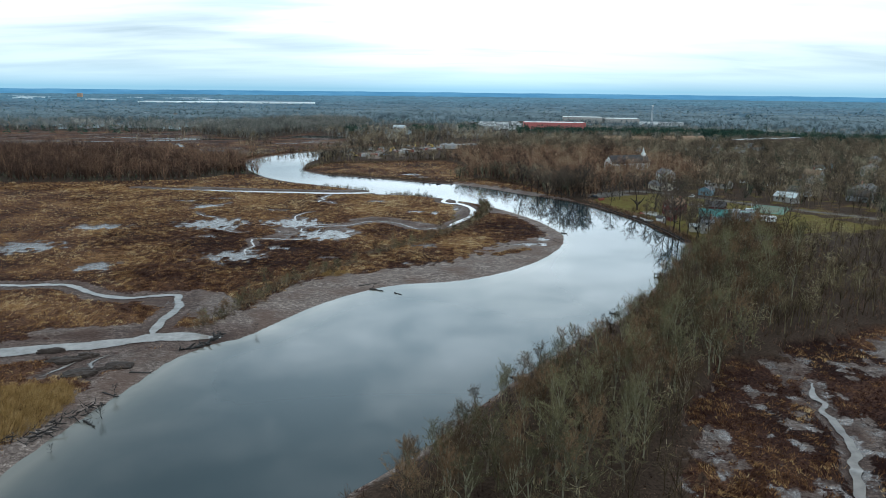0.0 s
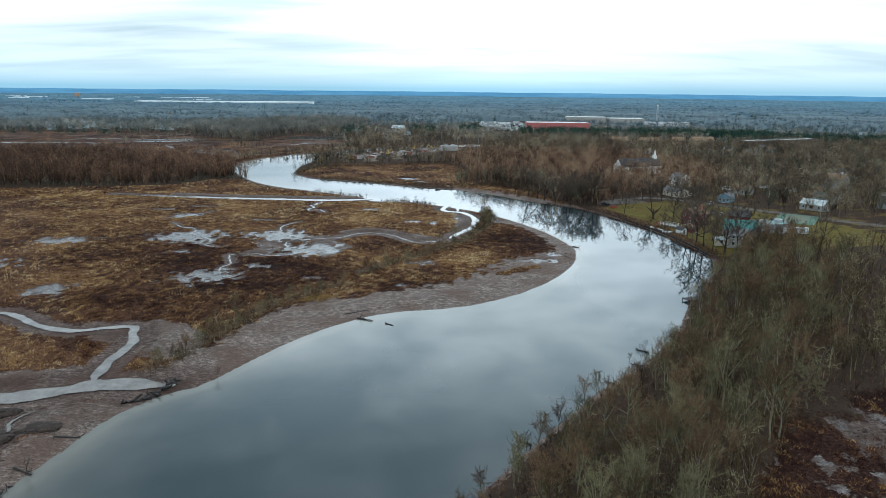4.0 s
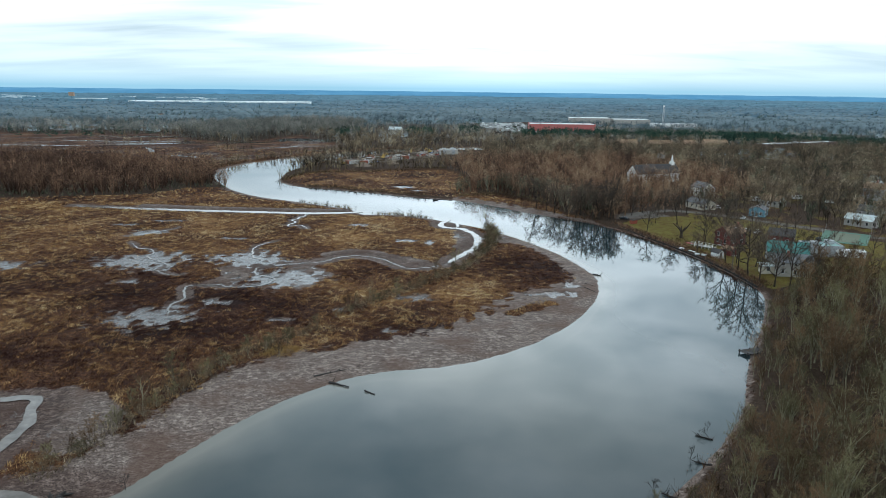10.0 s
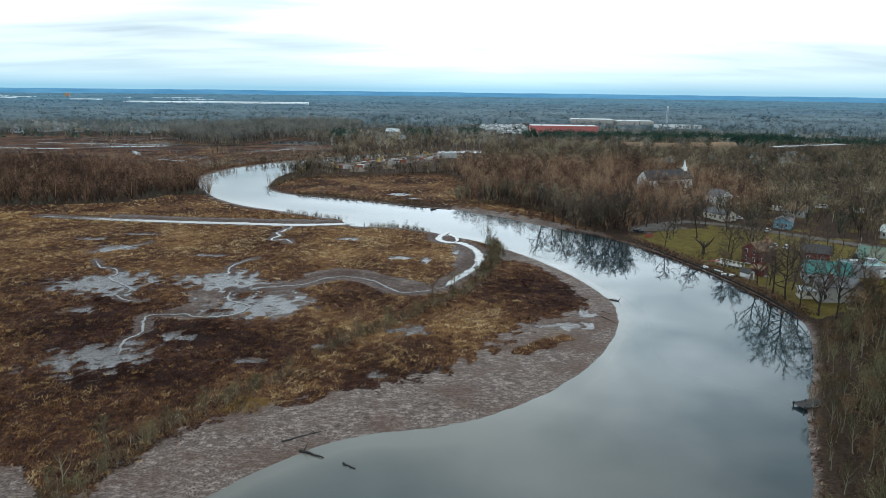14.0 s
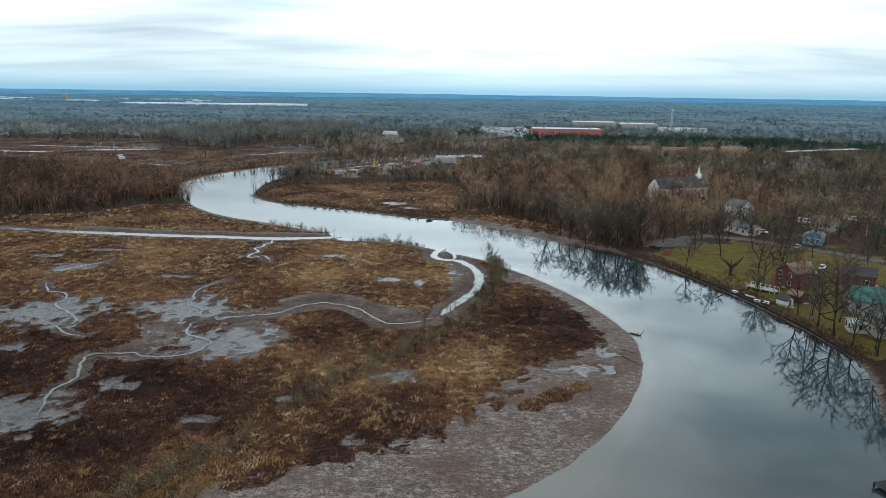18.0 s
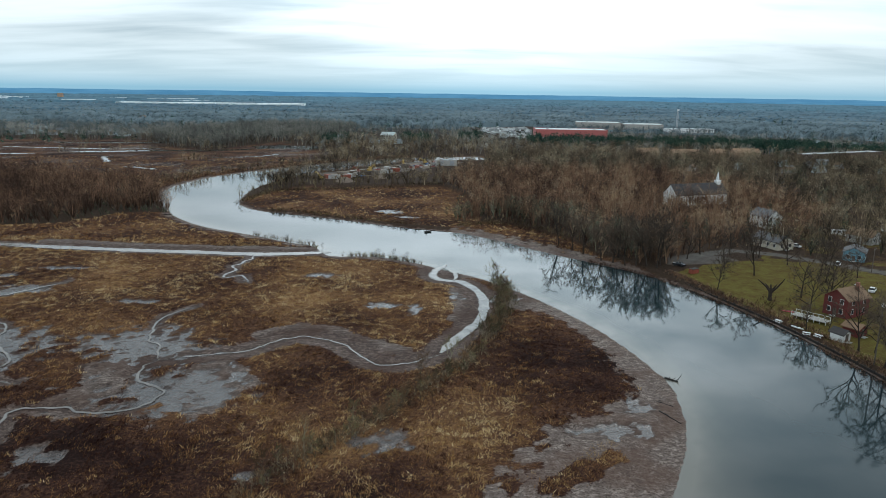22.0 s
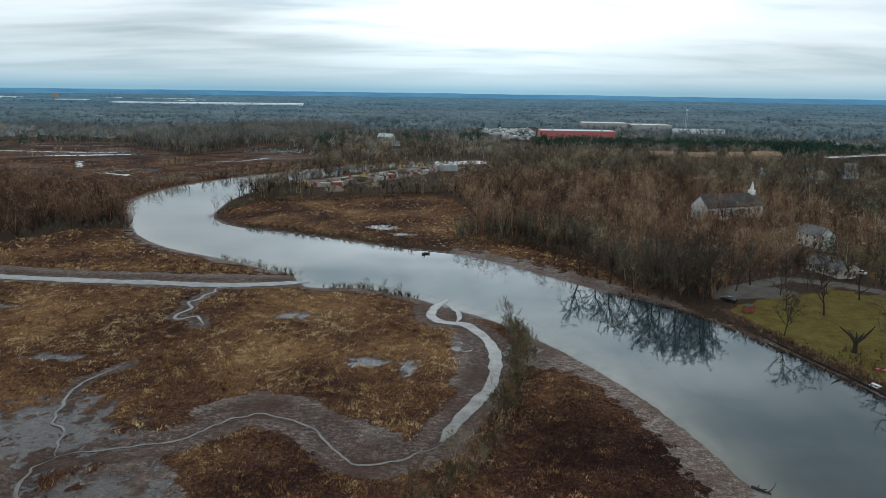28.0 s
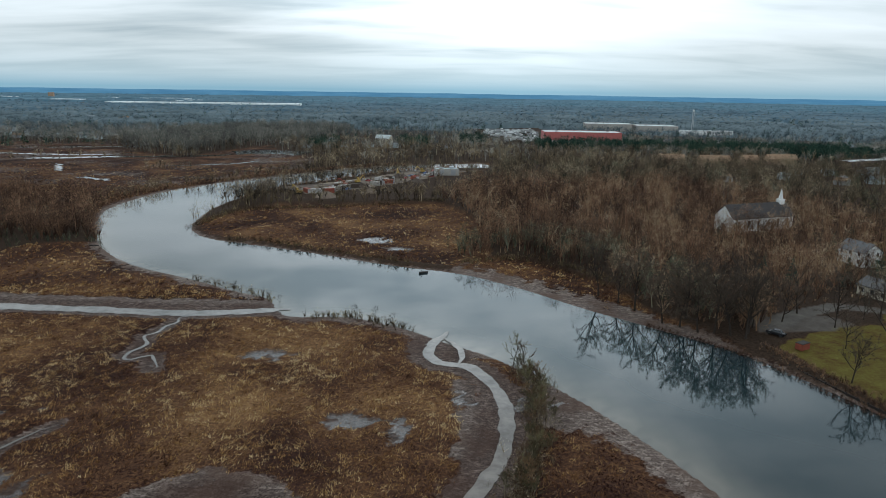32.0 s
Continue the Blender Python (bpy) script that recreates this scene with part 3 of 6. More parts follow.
tagged(new("water", mesh_from("water", np.stack([RX, RY, 0 * RX], -1), np.stack([ri[:-1, :-1], ri[:-1, 1:], ri[1:, 1:], ri[1:, :-1]], -1).reshape(-1, 4), (("silt", shallow),), w.mat)),
       "calm grey tidal river reflecting the overcast sky", "river", kind="structure")


def curve_through(line, step=0.8):
    """Even points on a smooth curve through a line of points."""
    p = np.array(line, float)
    p = np.vstack([2 * p[0] - p[1], p, 2 * p[-1] - p[-2]])
    out = []
    for i in range(1, len(p) - 2):
        n = max(2, int(np.hypot(*(p[i + 1] - p[i])) / step))
        for t in np.arange(n) / n:
            out.append(0.5 * (2 * p[i] + (p[i + 1] - p[i - 1]) * t + (2 * p[i - 1] - 5 * p[i] + 4 * p[i + 1] - p[i + 2]) * t ** 2
                              + (3 * p[i] - p[i - 1] - 3 * p[i + 1] + p[i + 2]) * t ** 3))
    return np.array(out + [p[-2]])


def ribbon(name, line, half, lift, material, label, wander=0.35, seed=1):
    """A strip of water or paving that lies on the ground along a curve."""
    c = curve_through(line)
    r = np.random.default_rng(seed)
    if wander:
        c = c + np.stack([waves(c[:, 0], c[:, 1], 9, seed, 2), waves(c[:, 0], c[:, 1], 9, seed + 50, 2)], -1) * wander * 2
    d = np.gradient(c, axis=0)
    d = np.stack([np.convolve(np.pad(d[:, i], 4, "edge"), np.ones(9) / 9, "valid") for i in (0, 1)], -1)
    n = np.stack([-d[:, 1], d[:, 0]], -1) / np.linalg.norm(d, axis=1)[:, None]
    wd = half * (1 + (0.22 * waves(c[:, 0], c[:, 1], 9, seed + 9, 2) if wander else 0.0))
    if wander and half < 9:
        wd = wd * (0.25 + 0.75 * smooth(0, 9, np.minimum(np.arange(len(c)), len(c) - 1 - np.arange(len(c)))))
    rows = []
    for k in (-1, 1):
        q = c + n * (wd * k)[:, None] if np.ndim(wd) else c + n * wd * k
        rows.append(np.stack([q[:, 0], q[:, 1], site(q[:, 0], q[:, 1])[0] + lift], -1))
    z = np.max([q[:, 2] for q in rows], axis=0)
    z = np.max([np.roll(np.pad(z, 8, "edge"), k)[8:-8] for k in range(-8, 9)], axis=0) + (0.03 if half > 0.5 else 0.0)
    v = np.concatenate([np.stack([q[:, 0], q[:, 1], z], -1) for q in rows])
    m = len(c)
    i = np.arange(m - 1)
    f = np.concatenate([np.stack([k * m + i, k * m + i + 1, (k + 1) * m + i + 1, (k + 1) * m + i], -1) for k in range(1)])
    return tagged(new(name, mesh_from(name, v, f, (), material, False)), label, "creek", kind="structure")


silt = Nodes("silty_creek_water", 0.06, ior=1.333)
silt.colour(silt.ramp(silt.noise(0.25, 4, 0.6), [(0.35, (0.11, 0.093, 0.08)), (0.65, (0.19, 0.165, 0.145))]))
for k, (line, half, _) in enumerate(CREEKS):
    if half:
        ribbon("creek", line, half, 0.04 + 0.011 * k, silt.mat, "narrow tidal creek winding across the mud", 0.1 if half > 1 else 0.3, seed=60 + k)
DITCHES = [([(-400, 893), (-326, 911), (-262, 926)], 4.5), ([(-330, 793), (-259, 818), (-200, 834), (-180, 850)], 5.0), ([(-420, 842), (-314, 830), (-262, 846)], 3.0), ([(-283, 757), (-272, 735), (-258, 710)], 1.8),
           ([(-232, 680), (-221, 675), (-201, 664)], 2.2), ([(-182, 868), (-160, 880), (-142, 880), (-118, 868)], 17.0), ([(-200, 752), (-160, 770), (-140, 800)], 1.6), ([(-500, 760), (-420, 772), (-350, 770)], 2.5)]
for k, (line, half) in enumerate(DITCHES):
    ribbon("ditch", line, half, 0.1, w.mat, "still dark ditch on the far marsh flats", 1.2 if half < 9 else 0.6, 90 + k)

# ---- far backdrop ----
hills = Nodes("far_haze_glow", 1.0)
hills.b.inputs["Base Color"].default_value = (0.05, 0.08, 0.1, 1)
# the blue of the horizon haze is put in as emission of the ring
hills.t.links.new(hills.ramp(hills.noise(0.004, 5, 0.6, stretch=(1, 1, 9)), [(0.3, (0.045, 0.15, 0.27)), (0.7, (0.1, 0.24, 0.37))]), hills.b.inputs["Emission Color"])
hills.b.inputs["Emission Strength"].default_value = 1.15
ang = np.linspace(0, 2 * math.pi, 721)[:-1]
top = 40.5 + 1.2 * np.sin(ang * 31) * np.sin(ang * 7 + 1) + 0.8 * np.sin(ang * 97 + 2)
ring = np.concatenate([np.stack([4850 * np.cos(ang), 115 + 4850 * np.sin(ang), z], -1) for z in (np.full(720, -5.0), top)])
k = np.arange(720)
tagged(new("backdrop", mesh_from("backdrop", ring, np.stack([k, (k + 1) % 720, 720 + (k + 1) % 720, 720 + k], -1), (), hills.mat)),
       "glowing backdrop of the hazy blue wooded distance along the horizon", "backdrop", kind="structure")

# ---- plants ----


def height_at(x, y):
    return site(np.atleast_1d(np.asarray(x, float)), np.atleast_1d(np.asarray(y, float)))[0]


def blades(base, tip, width, rng):
    """Thin triangles from base to tip, with a random turn about their length."""
    d = tip - base
    r = rng.normal(size=d.shape)
    s = np.cross(d, r)
    s *= (width / np.maximum(np.linalg.norm(s, axis=1), 1e-6))[:, None] * 0.5
    return np.stack([base - s, base + s, tip], 1)


def woods(name, x, y, h, spread, count, width, material, label, category, seed=1, kind="stuff", lift=0.0, vase=0.35, tint=None, calm=1.0):
    """Many bare trees in one mesh: a trunk and rising twigs for each."""
    rng = np.random.default_rng(seed)
    n = len(x)
    z = height_at(x, y) - 0.1 + lift
    root = np.stack([x, y, z], -1)
    lean = rng.normal(0, 0.05, (n, 2))
    tri, tints = [], []
    pale = rng.random(n)
    t0 = rng.uniform(0.1, 0.8, n) if tint is None else tint
    for j in range(2):
        tip = root + np.stack([lean[:, 0] * h, lean[:, 1] * h, h * 0.78], -1)
        tri.append(blades(root, tip, np.maximum(h * 0.024, width * 1.6), rng))
        tints.append(t0 * 0.5 + 0.12 + 0.5 * (pale < 0.1))
    limbs = max(5, count // 7)
    mid, half = (1 + vase) / 2, (1 - vase) / 2
    lobes = []
    for _ in range(8):
        d = rng.normal(size=(n, 3))
        d /= np.linalg.norm(d, axis=1)[:, None]
        out = rng.uniform(0.35, 0.85, n)
        lobes.append((root + np.stack([lean[:, 0] * h + d[:, 0] * spread * h * out, lean[:, 1] * h + d[:, 1] * spread * h * out, h * (mid + half * d[:, 2] * out)], -1), rng.normal(0, 0.14, n)))
    for j in range(count):
        d = rng.normal(size=(n, 3))
        d /= np.linalg.norm(d, axis=1)[:, None]
        if j < limbs:
            d[:, 2] = np.abs(d[:, 2])
            out = rng.uniform(0.6, 0.95, n)
            end = root + np.stack([lean[:, 0] * h + d[:, 0] * spread * h * out, lean[:, 1] * h + d[:, 1] * spread * h * out, h * (mid + half * d[:, 2] * out)], -1)
            s = vase * rng.uniform(0.7, 1.5, n)
            start = root + np.stack([lean[:, 0] * h * s, lean[:, 1] * h * s, h * s], -1)
            thick = 1.5
        else:
            centre, shade = lobes[j % 8]
            w = d + np.array([0, 0, 0.25])
            start = centre + d * (h * spread * rng.uniform(0.0, 0.28, n))[:, None]
            end = start + w * (h * rng.uniform(0.07, 0.15, n))[:, None]
            thick = 1.0
        tri.append(blades(start, end, thick * width * rng.uniform(0.6, 1.3, n), rng))
        tints.append(t0 + (rng.normal(-0.22, 0.15, n) if j < limbs else calm * (shade + rng.normal(0.03, 0.12, n))))
    v = np.concatenate(tri).reshape(-1, 3)
    f = np.arange(len(v)).reshape(-1, 3)
    me = mesh_from(name, v, f, (("tint", np.repeat(np.concatenate(tints), 3)),), material)
    return tagged(new(name, me), label, category, kind=kind)


def scatter(rng, poly, spacing, keep=None):
    """Uneven points in a polygon, about one for each square of that spacing."""
    px, py = np.array(poly, float).T
    n = int((px.max() - px.min()) * (py.max() - py.min()) / spacing ** 2)
    x, y = rng.uniform(px.min(), px.max(), n), rng.uniform(py.min(), py.max(), n)
    ok = inside(poly, x, y)
    x, y = x[ok], y[ok]
    if keep is not None:
        ok = keep(x, y)
        x, y = x[ok], y[ok]
    return x, y


def tube(path, radii, sides, verts, faces):
    """Adds a tapered tube along a path to verts and faces (triangles)."""
    base = len(verts)
    for i, (p, r) in enumerate(zip(path, radii)):
        d = path[min(i + 1, len(path) - 1)] - path[max(i - 1, 0)]
        d = d.normalized()
        u = d.cross(Vector((0.31, 0.77, 0.55))).normalized()
        v = d.cross(u)
        for k in range(sides):
            a = 2 * math.pi * k / sides
            verts.append(p + u * (r * math.cos(a)) + v * (r * math.sin(a)))
    for i in range(len(path) - 1):
        for k in range(sides):
            a, b = base + i * sides + k, base + i * sides + (k + 1) % sides
            faces.append((a, b, b + sides))
            faces.append((a, b + sides, a + sides))


def bent(rng, start, direction, length, steps, wander, rise):
    """A path that wanders and bends upwards."""
    p, d, out = start.copy(), direction.normalized(), [start.copy()]
    for _ in range(steps):
        d = (d + Vector(rng.normal(0, wander, 3)) + Vector((0, 0, rise))).normalized()
        p = p + d * (length / steps)
        out.append(p.copy())
    return out


def bare_tree_meshes(seed, h=13.0, limbs=7, fork=0.35, open_crown=0.8, twigs=9, twig_w=0.05, wander=0.16):
    """The trunk with its limbs, and the crown of branches and twigs, of a leafless tree."""
    rng = np.random.default_rng(seed)
    tv, tf, cv, cf = [], [], [], []
    trunk = bent(rng, Vector((0, 0, -0.3)), Vector((0, 0, 1)), h * 0.82, 7, 0.07, 0.05)
    r0 = h * 0.016
    tube(trunk, [r0 * (1.35 if i == 0 else 1 - 0.8 * i / 7) for i in range(8)], 6, tv, tf)
    tips = [(trunk[-1], (trunk[-1] - trunk[-2]).normalized(), h * 0.22)]
    for j in range(limbs):
        k = fork + (0.95 - fork) * (j + rng.random()) / limbs
        i = min(int(k * 7), 6)
        s = trunk[i].lerp(trunk[i + 1], k * 7 - i)
        a = j * 2.4 + rng.normal(0, 0.4)
        d = Vector((math.cos(a) * open_crown, math.sin(a) * open_crown, 0.6 + 0.5 * k))
        length = h * (0.5 - 0.26 * (k - fork)) * rng.uniform(0.8, 1.15)
        path = bent(rng, s, d, length, 4, wander, 0.12)
        rr = r0 * (0.74 - 0.4 * k)
        tube(path, [rr * (1 - 0.75 * q / 4) for q in range(5)], 4, tv, tf)
        for b in range(5):
            q = 0.3 + 0.7 * (b + rng.random()) / 5
            i = min(int(q * 4), 3)
            s2 = path[i].lerp(path[i + 1], q * 4 - i)
            d2 = (path[i + 1] - path[i]).normalized() + Vector(rng.normal(0, 0.75, 3)) + Vector((0, 0, 0.25))
            sub = bent(rng, s2, d2, length * rng.uniform(0.35, 0.6), 3, 0.22, 0.04)
            tube(sub, [rr * 0.46, rr * 0.34, rr * 0.22, rr * 0.09], 3, cv, cf)
            for q2 in (1, 2, 3):
                tips.append((sub[q2], (sub[q2] - sub[q2 - 1]).normalized(), h * 0.085))
    for p, d, length in tips:
        for _ in range(twigs):
            t = d + Vector(rng.normal(0, 0.75, 3)) + Vector((0, 0, 0.12))
            t = t.normalized() * (length * rng.uniform(0.4, 1.1))
            s = t.cross(Vector(rng.normal(0, 1, 3))).normalized() * (twig_w * rng.uniform(0.5, 1.1))
            o = p + Vector(rng.normal(0, length * 0.12, 3))
            n = len(cv)
            cv.extend((o - s * 0.5, o + s * 0.5, o + t))
            cf.append((n, n + 1, n + 2))
    return mesh_from("trunk", [tuple(p) for p in tv], tf, (), BARK), mesh_from("crown", [tuple(p) for p in cv], cf, (), TWIG)


def thing_tree(meshes, label, crown_material=None, name="bare_tree", category="tree", group=""):
    """A tree at the origin: an empty with the trunk and the crown."""
    top_ob = new(name)
    tagged(top_ob, label, category, group)
    for part_name, me in zip(("trunk", "crown"), meshes):
        ob = new(part_name, me)
        ob.parent = top_ob
    return top_ob


def plant_trees(protos, x, y, scales, rng, sink=0.1):
    """Copies of the tree things at the points; the last lot reuses the first ones' own places."""
    z = height_at(x, y) - sink
    for k in range(len(x)):
        ob = protos[k % len(protos)]
        m = pose(x[k], y[k], z[k], rng.normal(0, 2.5), rng.normal(0, 2.5), rng.uniform(0, 360))
        if k < len(protos):
            ob.matrix_basis = m
        else:
            ob = copy_thing(ob, m)
        ob.scale = (scales[k] * rng.uniform(0.85, 1.15),) * 2 + (scales[k],)


def along(rng, line, n, lo, hi):
    c = curve_through(line, 1.0)
    d = np.gradient(c, axis=0)
    q = rng.integers(0, len(c), n)
    nrm = np.stack([-d[:, 1], d[:, 0]], -1)[q] / np.linalg.norm(d[q], axis=1)[:, None]
    p = c[q] + nrm * rng.uniform(lo, hi, n)[:, None]
    return p[:, 0], p[:, 1]


r1 = np.random.default_rng(11)
# the wood along the east bank, where the flight begins
wood_kinds = [("slender leafless grey-brown tree in the riverside wood", TWIG, 0.3, 0.5), ("slender leafless tree with grey-green lichen on its twigs", TWIG_GREEN, 0.25, 0.55),
              ("leafless reddish-brown tree in the riverside wood", TWIG, 0.38, 0.65), ("pale-stemmed leafless tree in the riverside wood", TWIG, 0.42, 0.45),
              ("spreading leafless tree leaning over the river bank", TWIG, 0.2, 0.9), ("tall thin leafless tree with an upright crown", TWIG_GREEN, 0.45, 0.4), ("bushy leafless tree with fine olive twigs", TWIG_GREEN, 0.15, 0.75)]
wood_protos = []
for i, (label, twig, fork, wide) in enumerate(wood_kinds):
    meshes = bare_tree_meshes(20 + i, 13, 9, fork, wide, 10, 0.07)
    meshes[1].materials[0] = twig
    if i in (0, 1, 3, 5):
        meshes[0].materials[0] = PALE_BARK
    wood_protos.append(thing_tree(meshes, label, group="riverside wood"))
wx, wy = scatter(r1, EAST_WOOD, 5.0, lambda x, y: (site(x, y)[6] > 1.0) & (x < 128) & (y > 86))
order = np.argsort(away(EAST_BANK, wx, wy) + r1.uniform(0, 14, len(wx)))
pick = order[:290]
inland = smooth(2, 17, away(EAST_BANK, wx[pick], wy[pick]))
plant_trees(wood_protos, wx[pick], wy[pick], r1.uniform(0.75, 1.1, len(pick)) * (0.42 + 0.5 * inland), r1)
rest = order[290:]
ex, ey = scatter(r1, EAST_WOOD, 5.2, lambda x, y: (site(x, y)[6] > 6.0))
xs, ys = np.concatenate([wx[rest], ex]), np.concatenate([wy[rest], ey])
woods("bare_wood", xs, ys, r1.uniform(6.5, 12.5, len(xs)) * (0.7 + 0.3 * smooth(5, 20, away(EAST_BANK, xs, ys))), 0.28, 80, 0.08, WOODS, "dense leafless grey-brown wood behind the river bank", "wood", 5)
ux, uy = scatter(r1, EAST_WOOD, 2.4, lambda x, y: (site(x, y)[6] > 0.3) & (y > 86) & (x < 150))
woods("underbrush", ux, uy, r1.uniform(1.0, 3.4, len(ux)), 0.6, 18, 0.07, RED_WOODS, "tangled brown leafless underbrush on the bank", "brush", 6, vase=0.05, tint=r1.uniform(-0.1, 0.55, len(ux)))

# the woods across the river and in the town
wwx, wwy = scatter(r1, WEST_WOOD, 5.2)
woods("west_wood", wwx, wwy, r1.uniform(9, 17.5, len(wwx)) * (1 + 0.22 * smooth(-190, -270, wwx)), 0.36, 140, 0.11, RED_WOODS, "dark leafless wood beyond the marsh", "wood", 8, vase=0.06, tint=r1.uniform(-0.1, 0.5, len(wwx)) - 0.12 * smooth(-190, -270, wwx))
wbx, wby = scatter(r1, WEST_WOOD, 4.6, lambda x, y: away(WEST_WOOD, x, y, True) < 40)
woods("wood_brush", wbx, wby, r1.uniform(1.5, 4.5, len(wbx)), 0.55, 24, 0.14, IVY_WOODS, "dull green and brown brush along the edge of the wood", "brush", 19, vase=0.05, tint=r1.uniform(0.0, 0.8, len(wbx)))
nwx, nwy = scatter(r1, NORTH_WOOD, 5.0, lambda x, y: np.hypot((x - 141) / 2.1, y - 523) > 7)
woods("river_wood", nwx, nwy, r1.uniform(7, 16.5, len(nwx)), 0.36, 130, 0.1, RED_WOODS, "reddish-brown leafless wood along the river bend", "wood", 9, vase=0.12, tint=r1.uniform(-0.15, 0.85, len(nwx)))
nbx, nby = scatter(r1, NORTH_WOOD, 3.6)
woods("wood_brush", nbx, nby, r1.uniform(1.0, 3.2, len(nbx)), 0.6, 20, 0.14, RED_WOODS, "brown brush under the trees of the river bend", "brush", 10, vase=0.05)

ix, iy = along(r1, [(14, 466), (30, 472), (45, 456), (58, 436), (61, 414), (70, 399)], 130, 1, 20)
woods("edge_trees", ix, iy, r1.uniform(6, 13, len(ix)), 0.32, 110, 0.1, IVY_WOODS, "slender grey-green leafless trees along the edge of the river wood", "trees", 32, vase=0.15, tint=r1.uniform(0.1, 0.9, len(ix)))
# town trees, thinner where the houses stand
TOWN = [(112, 417), (150, 428), (186, 472), (192, 560), (152, 652), (30, 645), (60, 800), (900, 800), (760, 420), (420, 210), (240, 210), (215, 300), (200, 345), (180, 360), (150, 392)]
tx, ty = scatter(r1, TOWN, 6.9, lambda x, y: (site(x, y)[4] < 0.1) & ((np.hypot((x - 262) / 26, (y - 640) / 16) > 1) & ~((y > 790) & (x > 190))))
woods("town_trees", tx, ty, r1.uniform(9, 17, len(tx)), 0.44, 110, 0.11, ASH_WOODS, "tall leafless trees between the houses of the town", "trees", 14, vase=0.2, tint=r1.uniform(-0.15, 0.8, len(tx)))

vx, vy = scatter(r1, TOWN, 15, lambda x, y: (site(x, y)[4] < 0.1) & (waves(x, y, 70, 37) > -0.1))
woods("ivy_trees", vx, vy, r1.uniform(7, 14, len(vx)), 0.38, 130, 0.2, IVY_WOODS, "grey-green ivy-clad trees between the houses of the town", "trees", 15, vase=0.05, tint=r1.uniform(0.0, 0.7, len(vx)))
# brush and thin trees along the banks of the far bend
FAR_BANK = [p for p in WEST_BANK if 555 < p[1] < 790]
YARD_BANK = [p for p in EAST_BANK if 585 < p[1] < 775][::-1]
bx1, by1 = along(r1, FAR_BANK, 900, 5, 13)
woods("bank_brush", bx1, by1, r1.uniform(1.0, 2.8, len(bx1)), 0.6, 22, 0.2, RED_WOODS, "reddish-brown brush along the far river bank", "brush", 16, vase=0.05)
bx2, by2 = along(r1, FAR_BANK, 90, 4, 14)
bx3, by3 = along(r1, YARD_BANK, 110, -9, -2.5)
bx2, by2 = np.concatenate([bx2, bx3]), np.concatenate([by2, by3])
woods("bank_trees", bx2, by2, r1.uniform(5, 10, len(bx2)), 0.34, 60, 0.12, ASH_WOODS, "thin leafless trees along the far river bend", "trees", 17, vase=0.2)
bx4, by4 = along(r1, YARD_BANK, 420, -8, -2)
woods("bank_brush", bx4, by4, r1.uniform(1.0, 3.0, len(bx4)), 0.6, 22, 0.2, RED_WOODS, "brown brush between the river and the scrap yard", "brush", 18, vase=0.05)
gx1, gy1 = scatter(r1, [(-88, 600), (-60, 590), (10, 600), (30, 645), (62, 785), (40, 790), (-25, 745), (-62, 690), (-84, 650)], 11)
woods("yard_trees", gx1, gy1, r1.uniform(3, 9, len(gx1)), 0.4, 70, 0.12, ASH_WOODS, "leafless trees and scrub among the scrap", "trees", 24, vase=0.1)
hx1, hy1 = along(r1, [(58, 400), (74, 381), (85, 354), (92, 330), (97, 301), (98, 279)], 700, -2.6, -0.6)
woods("bank_brush", hx1, hy1, r1.uniform(0.5, 1.7, len(hx1)), 0.6, 20, 0.07, RED_WOODS, "dark tangled brush on the river bank below the lawn", "brush", 25, vase=0.05, tint=r1.uniform(-0.1, 0.3, len(hx1)))
PINES = [(110, 950), (250, 915), (430, 900), (440, 960), (260, 985), (115, 1010)]
PINES_EAST = [(330, 870), (600, 790), (640, 850), (380, 915)]
YARD = [(-88, 600), (-60, 590), (10, 600), (30, 645), (62, 785), (40, 790), (-25, 745), (-62, 690), (-84, 650)]
LORRY_LOT = [(70, 1030), (225, 1020), (225, 1080), (190, 1100), (175, 1400), (40, 1330)]
FLAT_LOT = [(190, 795), (320, 795), (345, 765), (440, 780), (440, 812), (330, 836), (190, 826)]
# far woods, thinning with the distance
def far_points(rng, r_lo, r_hi, step, half=0.66):
    n = int(2 * half / step ** 2 * math.log(r_hi / r_lo))
    r = r_lo * (r_hi / r_lo) ** rng.random(n)
    a = rng.uniform(-half, half, n)
    return r * np.sin(a), 100 + r * np.cos(a), r


fx, fy, fr = far_points(r1, 480, 1500, 0.0092)
_, _, _, fl, fro, fwood, fsd, _ = site(fx, fy)
ok = (fwood > 0.5) & (fro < 0.1) & (fl < 0.1) & ~inside(WEST_WOOD, fx, fy) & ~inside(NORTH_WOOD, fx, fy) & ~inside(TOWN, fx, fy) & ~inside(PINES, fx, fy) & ~inside(PINES_EAST, fx, fy) & ~inside(YARD, fx, fy)
ok &= (waves(fx, fy, 160, 21) > -0.55) & ~inside(LORRY_LOT, fx, fy) & ~inside(FLAT_LOT, fx, fy)
fx, fy, fr = fx[ok], fy[ok], fr[ok]
# from brown to haze-tinted colours with distance, the bands mixed at random
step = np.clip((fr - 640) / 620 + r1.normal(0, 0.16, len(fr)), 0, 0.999)
